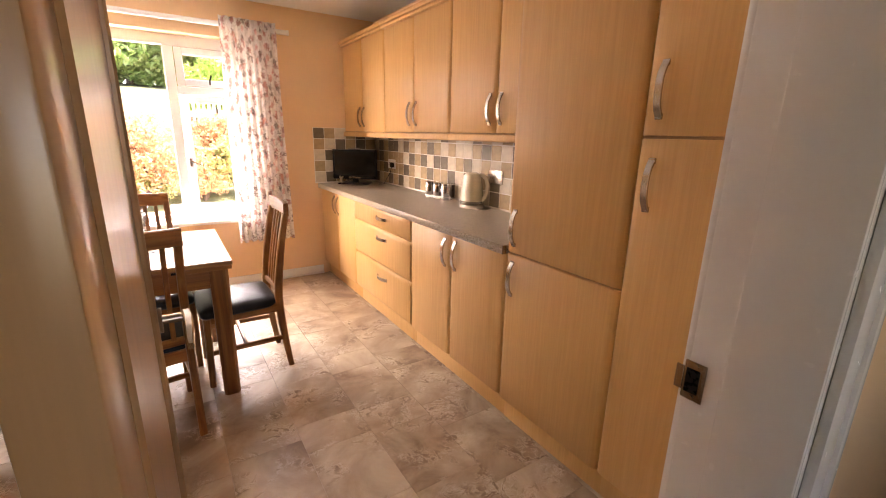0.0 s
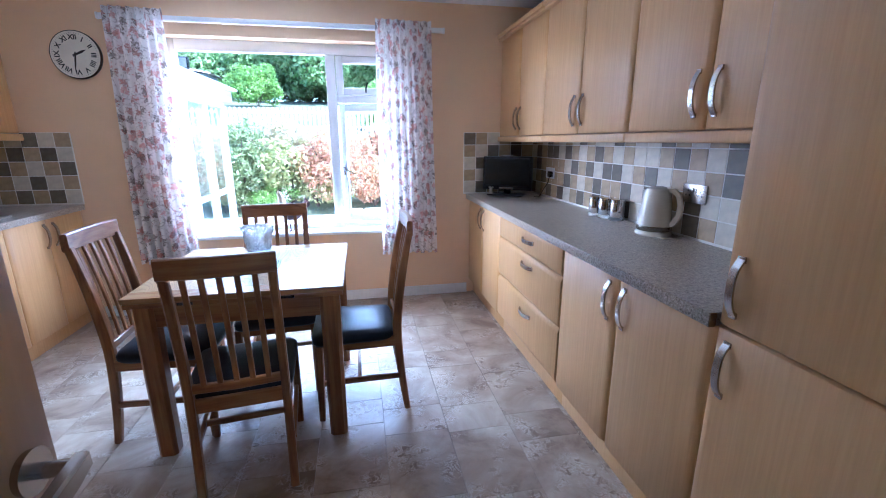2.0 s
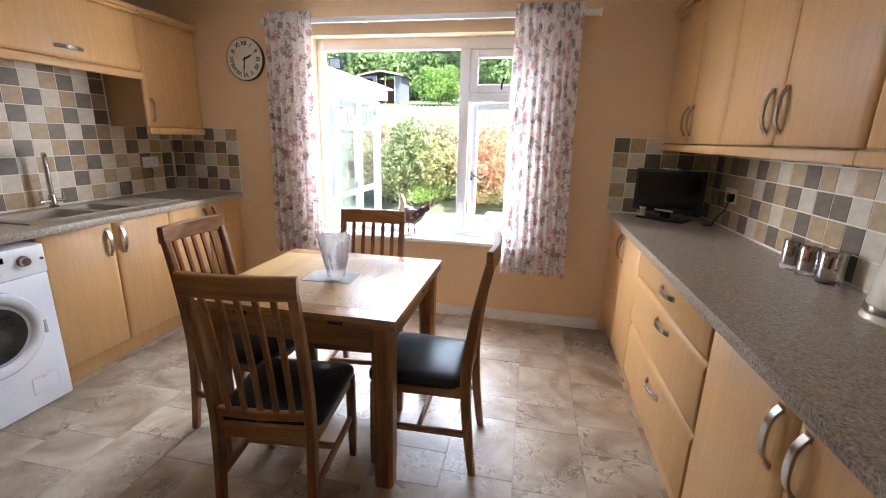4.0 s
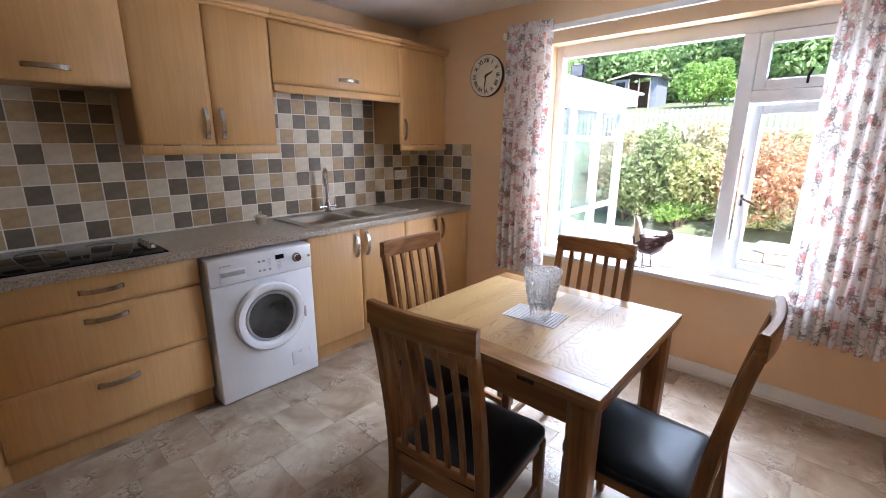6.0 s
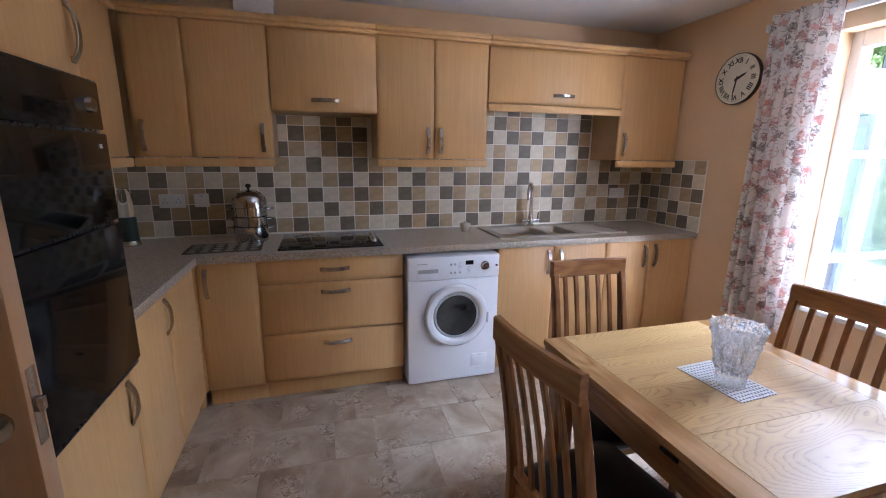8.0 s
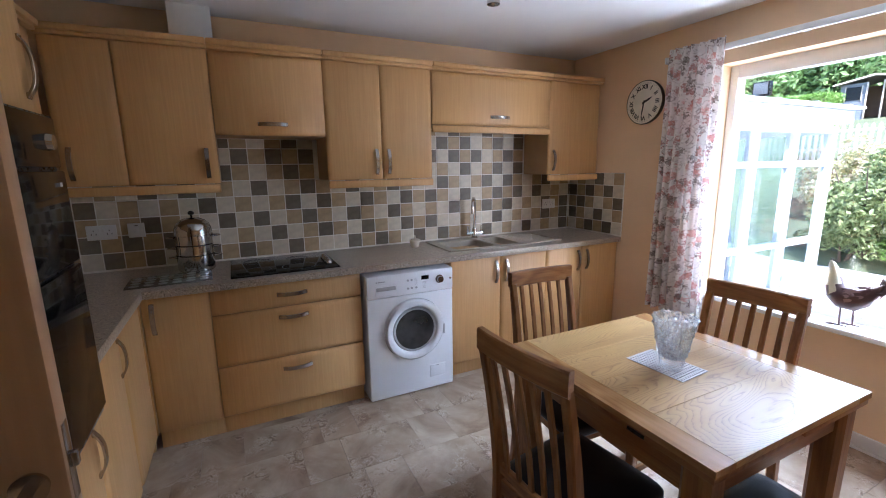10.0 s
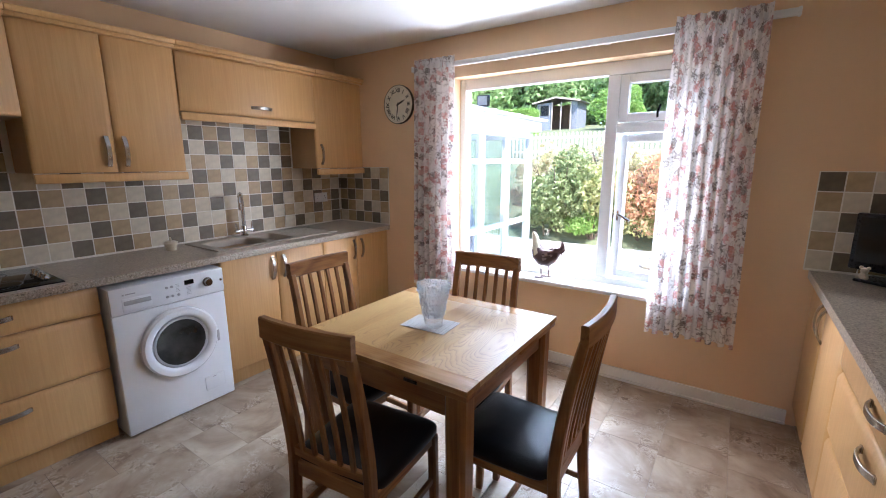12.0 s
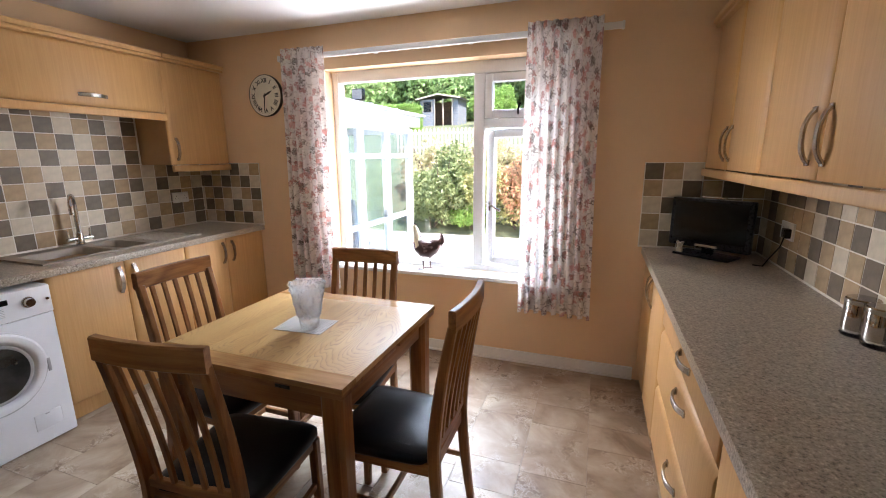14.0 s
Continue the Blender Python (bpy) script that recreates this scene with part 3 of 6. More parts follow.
def sash(x0, x1, z0, z1, y, par_name, tilt):
    s = 0.055
    b = nb()
    for a in ((x0, x0 + s, z0, z1), (x1 - s, x1, z0, z1), (x0 + s, x1 - s, z0, z0 + s), (x0 + s, x1 - s, z1 - s, z1)):
        box(b, a[0], a[1], -0.03, 0.03, a[2], a[3], 0.006)
    ob = part(par_name, b, UPVC, win)
    b = nb()
    box(b, x0 + s, x1 - s, -0.002, 0.002, z0 + s, z1 - s)
    p = part("pane", b, GLASS, ob)
    p.visible_shadow = False
    b = nb()
    tube(b, [(x0 + s, -0.006, z0 + s), (x1 - s, -0.006, z0 + s), (x1 - s, -0.006, z1 - s), (x0 + s, -0.006, z1 - s), (x0 + s, -0.006, z0 + s)], 0.004, 6)
    part("gasket", b, GREYPL, ob)
    return ob


ob = sash(0.0, WX1 - FW - 0.365, 0.0, 1.735 + 0.295 - 1.735, 0, "vent_sash", 0)
ob.matrix_local = pose(0.365 - wc, FY0 + 0.03 - YN + 0.0, 1.735)
b = nb()
sweep(b, [(0.235, -0.036, 0.02), (0.235, -0.046, 0.05), (0.25, -0.046, 0.095)], 0.012, 0.014, (0, 1, 0))
part("stay", b, BLACKPL, ob, "dark window stay")
ob = sash(0.0, WX1 - FW - 0.365, 0.0, 0.985, 0, "casement_sash", 0)
ob.matrix_local = pose(WX1 - FW - wc, FY0 + 0.03 - YN, 0.678) @ pose(0, 0, 0, 0, 0, -9) @ pose(-(WX1 - FW - 0.365), 0, 0)
b = nb()
box(b, 0.012, 0.036, -0.042, -0.03, 0.40, 0.47, 0.003)
sweep(b, [(0.024, -0.05, 0.45), (0.055, -0.056, 0.44), (0.12, -0.056, 0.405)], 0.014, 0.016, (0, 1, 0))
part("window_handle", b, CHROME, ob, "chrome window handle")

bm = nb()
box(bm, WX0 - 0.035, WX1 + 0.035, YN - 0.035, YN, WZ0 - 0.035, WZ0 - 0.004, 0.008)
box(bm, WX0, WX1, YN - 0.01, FY0, WZ0 - 0.02, WZ0, 0.0)
structure("window_sill", bm, WHITE, "white gloss painted window sill", "window sill")
bm = nb()
box(bm, WX0, WX0 + 0.003, YN - 0.001, FY0, WZ0, WZ1)
box(bm, WX1 - 0.003, WX1, YN - 0.001, FY0, WZ0, WZ1)
box(bm, WX0 + 0.003, WX1 - 0.003, YN - 0.001, FY0, WZ1 - 0.003, WZ1)
structure("window_reveal", bm, WALL, "peach painted reveal round the window", "window reveal")

# ---- skirting ----
bm = nb()
box(bm, -1.545, 1.44, YN - 0.016, YN, 0, 0.085, 0.004)
box(bm, -1.545, 1.44, YN - 0.030, YN - 0.016, 0, 0.018, 0.006)
structure("skirting_board", bm, WHITE, "white painted skirting board below the window", "skirting board")

# ---- curtains and track ----
def curtain(name, x0, x1, z0, z1, folds, lean0, label, seed):
    """A gathered curtain: folds deepen towards the hem, the heading is tight."""
    nx, nz = folds * 14, 40
    rnd = random.Random(seed)
    ph = [rnd.uniform(-0.5, 0.5) for _ in range(folds + 2)]
    am = [rnd.uniform(0.65, 1.25) for _ in range(folds + 2)]
    me = bpy.data.meshes.new(name)
    vs, fs, uvs = [], [], []
    for j in range(nz + 1):
        v = j / nz
        for i in range(nx + 1):
            u = i / nx
            k = u * folds
            kk = int(min(k, folds - 0.001))
            f = k - kk
            ph_i = ph[kk] * (1 - f) + ph[kk + 1] * f
            am_i = am[kk] * (1 - f) + am[kk + 1] * f
            amp = (0.016 if v > 0.97 else 0.020 + 0.022 * (1 - v)) * am_i
            y = -amp * math.cos(2 * math.pi * k + ph_i * (1 - v)) + 0.008 * math.sin(5 * u + 4 * v)
            x = x0 + (x1 - x0) * u + 0.008 * math.sin(4 * math.pi * k + ph_i * 3) * (1 - v) + lean0 * (1 - v) * (u - 0.5) + 0.012 * math.sin(3 * v + seed) * (1 - v)
            z = z0 + (z1 - z0) * v + (0.006 * math.sin(2 * math.pi * k) if j == 0 else 0)
            if v > 0.965:
                y += 0.006 * math.sin(8 * math.pi * k)
            vs.append((x, y, z))
            uvs.append((u * (x1 - x0) * 1.9 + seed, v * (z1 - z0)))
    w = nx + 1
    for j in range(nz):
        for i in range(nx):
            fs.append((j * w + i, j * w + i + 1, (j + 1) * w + i + 1, (j + 1) * w + i))
    me.from_pydata(vs, [], fs)
    lay = me.uv_layers.new(name="cloth")
    for lp in me.loops:
        lay.data[lp.index].uv = uvs[lp.vertex_index]
    me.materials.append(CURTAIN)
    me.polygons.foreach_set("use_smooth", [True] * len(me.polygons))
    t = thing(name, pose(0, 4.272, 0), label, "curtain", "floral curtains at the window")
    cl = part("cloth", me, CURTAIN, t)
    return t


curtain("curtain", -1.145, -0.775, 0.445, 2.262, 7, 0.05, "white cotton curtain with rose and mauve flowers beside the clock", 3)
curtain("curtain", 0.685, 1.115, 0.425, 2.262, 8, 0.03, "white cotton curtain with rose and mauve flowers, drawn back", 8)
track = thing("curtain_track", pose(0, 4.30, 2.205), "white plastic curtain track above the window", "curtain track")
bm = nb()
box(bm, -1.19, 1.215, -0.014, 0.014, -0.018, 0.018, 0.005)
part("rail", bm, PLASTIC_W, track)
for x in (-1.1, -0.4, 0.3, 1.0):
    bm = nb()
    box(bm, x - 0.015, x + 0.015, 0.014, 0.06, -0.012, 0.016, 0.003)
    part("bracket", bm, PLASTIC_W, track)
for x in (-1.195, 1.22):
    bm = nb()
    box(bm, x - 0.008, x + 0.008, -0.018, 0.018, -0.022, 0.022, 0.006)
    part("end_stop", bm, PLASTIC_W, track)

# ---- kitchen units ----
def bow_mesh(length):
    b = nb()
    n = 13
    pts = []
    for i in range(n):
        a = -1 + 2 * i / (n - 1)
        pts.append((0, -0.004 - 0.021 * (1 - abs(a) ** 2.8), a * length / 2))
    sweep(b, pts, 0.023, 0.008, (0, 1, 0))
    for s in (-1, 1):
        box(b, -0.0115, 0.0115, -0.007, 0.0, s * length / 2 - 0.009, s * length / 2 + 0.009, 0.002)
    return mesh_of("handle", b, STEEL)


BOW = bow_mesh(0.150)
BOW_S = bow_mesh(0.115)
DIRS = {'west': 90, 'east': -90, 'south': 180}
FRONT = {'west': -1.565, 'east': 1.455, 'south': 1.01}


def handle(door_ob, x, z, lying=False, small=False):
    h = part("handle", BOW_S if small else BOW, STEEL, door_ob, "satin steel bow handle")
    h.matrix_local = pose(x, -0.022, z, 0, 90 if lying else 0, 0)
    return h


def door_front(par, name, x0, x1, z0, z1, lying=False):
    """A foil-wrapped front whose two long edges roll back in a wide curve."""
    b = nb()
    g = 0.0016
    lo, hi = (z0 + g, z1 - g) if lying else (x0 + g, x1 - g)
    e0, e1 = (x0 + g, x1 - g) if lying else (z0 + g, z1 - g)
    roll = [(0.0, 0.001), (0.0, 0.0085), (0.003, 0.0125), (0.008, 0.0158), (0.015, 0.0188), (0.022, 0.0207), (0.029, 0.022)]
    prof = [(lo + a, -d) for a, d in roll] + [(hi - a, -d) for a, d in reversed(roll)]
    ends = ((e0, 0.002), (e0 + 0.002, 0.0), (e1 - 0.002, 0.0), (e1, 0.002))
    rows = []
    for e, back in ends:
        row = []
        for u, d in prof:
            dd = min(-0.001, d + back) if d < -0.004 else d
            row.append(b.verts.new((e, dd, u) if lying else (u, dd, e)))
        rows.append(row)
    n = len(prof)
    for ra, rb in zip(rows, rows[1:]):
        for i in range(n):
            j = (i + 1) % n
            b.faces.new((ra[i], ra[j], rb[j], rb[i]))
    b.faces.new(rows[0][::-1])
    b.faces.new(rows[-1])
    return part(name, b, MAPLE, par, smooth=50)


def unit(name, side, a, b, z0, z1, depth, label, category, fronts, front=None, plinth=None, group="fitted kitchen units"):
    """A fitted unit between a and b along its wall. fronts: (kind, u0, u1, z0, z1, handle_u, handle_z, lying)."""
    f = FRONT[side] if front is None else front
    lo, hi = min(a, b), max(a, b)
    w = hi - lo
    m = {'west': pose(f - 0.022, lo, 0, 0, 0, 90), 'east': pose(f + 0.022, hi, 0, 0, 0, -90), 'south': pose(hi, f - 0.022, 0, 0, 0, 180)}[side]
    t = thing(name, m, label, category, group)
    bb = nb()
    box(bb, 0.001, w - 0.001, 0.0, depth, z0, z1, 0.0)
    part("body", bb, SHADOWGAP if z1 - z0 > 0.3 else MAPLE, t)
    if plinth:
        bb = nb()
        box(bb, 0.0, w, 0.03, 0.046, 0.0, plinth, 0.002)
        part("plinth", bb, MAPLE, t)
    for k, u0, u1, a0, a1, hu, hz, ly in fronts:
        d = door_front(t, k, u0, u1, a0, a1, k in ("drawer", "flap"))
        if hu is not None:
            handle(d, hu, hz, ly)
    return t


DT, DB = 0.868, 0.116    # top and foot of base doors
# sink wall, base units
W1 = "fitted maple-effect base unit with a steel bow handle, under the worktop"
unit("base_cabinet", 'west', 1.012, 1.325, 0.11, 0.87, 0.55, W1, "cabinet", [("door", 0, 0.313, DB, DT, 0.05, 0.755, False)], plinth=0.11)
unit("drawer_unit", 'west', 1.325, 2.150, 0.11, 0.87, 0.55, "maple-effect unit of three wide drawers below the hob", "drawers",
     [("drawer", 0, 0.825, 0.722, DT, 0.42, 0.80, True), ("drawer", 0, 0.825, 0.416, 0.718, 0.42, 0.665, True), ("drawer", 0, 0.825, DB, 0.412, 0.42, 0.345, True)], plinth=0.11)
unit("sink_cabinet", 'west', 2.78, 3.605, 0.11, 0.87, 0.55, "maple-effect two-door base unit below the sink", "cabinet",
     [("door", 0, 0.41, DB, DT, 0.365, 0.755, False), ("door", 0.41, 0.825, DB, DT, 0.455, 0.755, False)], plinth=0.11)
unit("base_cabinet", 'west', 3.605, YN - 0.002, 0.11, 0.87, 0.55, "maple-effect two-door base unit in the corner by the window", "cabinet",
     [("door", 0, 0.36, DB, DT, 0.315, 0.755, False), ("door", 0.36, 0.753, DB, DT, 0.405, 0.755, False)], plinth=0.11)
# sink wall, wall units
CB, CT = 1.428, 2.155
WF = -1.842


def wall_unit(name, side, a, b, z0, label, fronts, front, depth, pelmet=0.052, category="cabinet", cornice=True, top=CT):
    t = unit(name, side, a, b, z0, top, depth, label, category, fronts, front=front, group="maple-effect wall units")
    w = abs(b - a)
    if cornice:
        bb = nb()
        box(bb, 0, w, -0.045, depth, top, top + 0.018, 0.003)
        box(bb, 0, w, -0.062, depth, top + 0.018, top + 0.05, 0.009)
        part("cornice", bb, MAPLE, t)
    if pelmet:
        bb = nb()
        box(bb, 0, w, -0.034, -0.006, z0 - pelmet, z0 - 0.004, 0.008)
        part("pelmet", bb, MAPLE, t)
    return t


wall_unit("wall_cabinet", 'west', 0.715, 1.435, CB, "tall maple-effect two-door wall unit above the steamer", [("door", 0, 0.285, CB, CT, 0.055, CB + 0.115, False), ("door", 0.285, 0.72, CB, CT, 0.665, CB + 0.115, False)], WF, 0.31)
wall_unit("hood_cabinet", 'west', 1.435, 2.05, 1.70, "maple-effect lift-up unit over the hob with an extractor inside", [("flap", 0, 0.615, 1.70, CT, 0.31, 1.765, True)], WF, 0.31, 0)
wall_unit("wall_cabinet", 'west', 2.05, 2.785, CB, "maple-effect two-door wall unit between hob and sink", [("door", 0, 0.367, CB, CT, 0.325, CB + 0.115, False), ("door", 0.367, 0.735, CB, CT, 0.41, CB + 0.115, False)], WF, 0.31)
wall_unit("bridge_cabinet", 'west', 2.785, 3.82, 1.795, "wide maple-effect lift-up unit above the sink", [("flap", 0, 1.035, 1.795, CT, 0.56, 1.86, True)], WF, 0.31)
wall_unit("wall_cabinet", 'west', 3.82, YN - 0.002, CB, "maple-effect single-door wall unit beside the clock", [("door", 0, 0.538, CB, CT, 0.05, CB + 0.115, False)], WF, 0.31)
# door wall: corner base units, wall unit, oven tower
unit("base_cabinet", 'south', -0.715, -1.563, 0.11, 0.87, 0.50, "maple-effect two-door base unit in the corner beside the oven tower", "cabinet",
     [("door", 0, 0.42, DB, DT, 0.37, 0.755, False), ("door", 0.42, 0.846, DB, DT, None, 0, False)], plinth=0.11)
wall_unit("wall_cabinet", 'south', -0.715, -1.80, CB, "maple-effect wall unit in the corner beside the oven tower", [("door", 0, 0.52, CB, CT, 0.47, CB + 0.115, False), ("door", 0.52, 1.08, CB, CT, None, 0, False)], 0.715, 0.21)
tower = unit("oven_tower", 'south', -0.11, -0.71, 0.11, CT, 0.50, "tall maple-effect oven housing with cupboards above and below", "tall cabinet",
             [("door", 0, 0.6, 1.672, CT, 0.545, 1.79, False), ("door", 0, 0.6, DB, 0.722, 0.545, 0.60, False)], plinth=0.11)
bb = nb()
box(bb, 0, 0.6, -0.062, 0.50, CT, CT + 0.05, 0.009)
part("cornice", bb, MAPLE, tower)
# worktop wall
E1 = 0.0
unit("base_cabinet", 'east', 3.485, YN - 0.002, 0.13, 0.87, 0.55, "maple-effect two-door base unit in the corner below the television", "cabinet",
     [("door", 0, 0.44, 0.135, DT, 0.395, 0.755, False), ("door", 0.44, 0.873, 0.135, DT, 0.485, 0.755, False)], plinth=0.13)
unit("drawer_unit", 'east', 2.53, 3.485, 0.13, 0.87, 0.55, "maple-effect unit of three wide drawers below the worktop", "drawers",
     [("drawer", 0, 0.955, 0.716, DT, 0.52, 0.80, True), ("drawer", 0, 0.955, 0.442, 0.712, 0.52, 0.650, True), ("drawer", 0, 0.955, 0.135, 0.438, 0.52, 0.35, True)], plinth=0.13)
unit("base_cabinet", 'east', 1.612, 2.53, 0.13, 0.87, 0.55, "maple-effect two-door base unit below the kettle", "cabinet",
     [("door", 0, 0.46, 0.135, DT, 0.41, 0.755, False), ("door", 0.46, 0.918, 0.135, DT, 0.51, 0.755, False)], plinth=0.13)
tall = unit("tall_cabinet", 'east', 1.022, 1.610, 0.13, CT, 0.56, "tall maple-effect fridge freezer housing with two doors", "tall cabinet",
            [("door", 0, 0.588, 0.885, CT, 0.05, 1.0, False), ("door", 0, 0.588, 0.135, 0.878, 0.05, 0.765, False)], plinth=0.13, front=1.450)
larder = unit("tall_cabinet", 'east', YS + 0.002, 1.022, 0.13, CT, 0.56, "tall maple-effect larder unit with two doors beside the doorway", "tall cabinet",
              [("door", 0, 0.545, 1.398, CT, 0.055, 1.53, False), ("door", 0, 0.545, 0.135, 1.392, 0.055, 1.25, False)], plinth=0.13, front=1.450)
for t, w in ((tall, 0.588), (larder, 0.545)):
    bb = nb()
    box(bb, 0, w, -0.062, 0.56, CT, CT + 0.05, 0.009)
    part("cornice", bb, MAPLE, t)
EF = 1.718
EB = 1.402
WALL_LABEL = "maple-effect two-door wall unit above the worktop"
wall_unit("wall_cabinet", 'east', 3.45, YN - 0.002, EB, "maple-effect two-door wall unit above the television", [("door", 0, 0.455, EB, CT, 0.41, EB + 0.125, False), ("door", 0.455, 0.908, EB, CT, 0.50, EB + 0.125, False)], EF, 0.30, 0.046)
wall_unit("wall_cabinet", 'east', 2.513, 3.45, EB, WALL_LABEL, [("door", 0, 0.472, EB, CT, 0.425, EB + 0.125, False), ("door", 0.472, 0.937, EB, CT, 0.52, EB + 0.125, False)], EF, 0.30, 0.046)
wall_unit("wall_cabinet", 'east', 1.612, 2.513, EB, "maple-effect two-door wall unit above the kettle", [("door", 0, 0.452, EB, CT, 0.405, EB + 0.125, False), ("door", 0.452, 0.901, EB, CT, 0.50, EB + 0.125, False)], EF, 0.30, 0.046)

post = thing("corner_post", pose(-1.58, 1.0, 0), "maple-effect corner post between the base units", "corner post", "fitted kitchen units")
bb = nb()
box(bb, -0.02, 0.017, -0.02, 0.011, 0.11, 0.87, 0.002)
part("post", bb, MAPLE, post)
bb = nb()
box(bb, -0.06, -0.012, -0.06, -0.018, 0.0, 0.11, 0.012, 3, 'z')
part("plinth_corner", bb, MAPLE, post)

# ---- worktops ----
SX0, SX1, SY0, SY1 = -2.105, -1.665, 2.83, 3.83     # sink outline
BX0, BX1 = -2.03, -1.70
bm = nb()
for x0, x1, y0, y1 in ((XL + 0.001, -1.545, YS + 0.002, 2.86), (XL + 0.001, BX0 - 0.01, 2.86, 3.50), (BX1 + 0.01, -1.545, 2.86, 3.50), (XL + 0.001, -1.545, 3.50, YN - 0.001), (-1.545, -0.712, YS + 0.002, 1.03)):
    box(bm, x0, x1, y0, y1, 0.871, 0.91)
bmesh.ops.remove_doubles(bm, verts=bm.verts, dist=0.0005)
wt = thing("worktop", pose(0, 0, 0), "grey-brown speckled laminate worktop along the sink wall and corner", "worktop")
part("slab", bm, WORKTOP, wt)
bm = nb()
box(bm, -1.548, -1.543, 1.034, YN - 0.001, 0.8695, 0.9104, 0.002)
part("edge_strip", bm, WORKTOP, wt, "speckled laminate edge strip")
bm = nb()
box(bm, -1.548, -0.712, 1.028, 1.033, 0.8695, 0.9104, 0.002)
part("edge_strip", bm, WORKTOP, wt, "speckled laminate edge strip")
wt = thing("worktop", pose(0, 0, 0), "grey-brown speckled laminate worktop below the wall units", "worktop")
bm = nb()
box(bm, 1.433, XR - 0.001, 1.613, YN - 0.001, 0.871, 0.91, 0.0)
part("slab", bm, WORKTOP, wt)
bm = nb()
box(bm, 1.429, 1.4345, 1.613, YN - 0.001, 0.8695, 0.9104, 0.002)
part("edge_strip", bm, WORKTOP, wt, "speckled laminate edge strip")
bm = nb()
box(bm, 1.429, 1.452, 1.6105, 1.6135, 0.8695, 0.9104, 0.001)
part("end_cap", bm, STEEL, wt, "steel worktop end cap")

# ---- table ----
TX0, TX1, TY0, TY1, TZ = -0.456, 0.418, 2.498, 3.328, 0.757
tcx, tcy = (TX0 + TX1) / 2, (TY0 + TY1) / 2
table = thing("dining_table", pose(tcx, tcy, 0), "square oak extending dining table with thick legs", "table")
hx, hy = (TX1 - TX0) / 2, (TY1 - TY0) / 2
cut = [-hx, -0.235, -0.03, 0.195, hx]
for a, b in zip(cut, cut[1:]):
    bm = nb()
    box(bm, a + 0.0002, b - 0.0002, -hy + 0.085, hy - 0.085, TZ - 0.022, TZ, 0.0008, 1)
    part("tabletop_board", bm, OAK_TOP, table, "pale oak board with bold cathedral grain")
for s in (-1, 1):
    bm = nb()
    box(bm, -hx, hx, min(s * hy, s * (hy - 0.0845)), max(s * hy, s * (hy - 0.0845)), TZ - 0.022, TZ, 0.001, 1)
    part("end_board", bm, OAK_END, table)
    bm = nb()
    box(bm, -hx + 0.004, hx - 0.004, min(s * (hy - 0.004), s * 0.02), max(s * (hy - 0.004), s * 0.02), TZ - 0.045, TZ - 0.025, 0.003)
    part("extension_leaf", bm, OAK_X, table)
    bm = nb()
    box(bm, -hx + 0.107, hx - 0.107, min(s * (hy - 0.030), s * (hy - 0.050)), max(s * (hy - 0.030), s * (hy - 0.050)), TZ - 0.14, TZ - 0.046, 0.002)
    part("apron", bm, OAK_X, table)
    bm = nb()
    box(bm, min(s * (hx - 0.045), s * (hx - 0.065)), max(s * (hx - 0.045), s * (hx - 0.065)), -hy + 0.101, hy - 0.101, TZ - 0.14, TZ - 0.046, 0.002)
    part("apron", bm, OAK_Y, table)
    for q in (-1, 1):
        bm = nb()
        lx, ly = s * (hx - 0.064), q * (hy - 0.058)
        sweep(bm, [(lx, ly, 0), (lx, ly, TZ - 0.1), (lx, ly, TZ - 0.0465)], [0.078, 0.086, 0.086], [0.078, 0.086, 0.086], (0, 1, 0))
        part("leg", bm, OAK_Z, table)
for x in (-0.2, 0.2):
    bm = nb()
    box(bm, x - 0.03, x + 0.03, -hy + 0.0, -hy + 0.004, TZ - 0.040, TZ - 0.028, 0.001)
    part("leaf_catch", bm, BLACKPL, table, "small dark metal leaf catch")

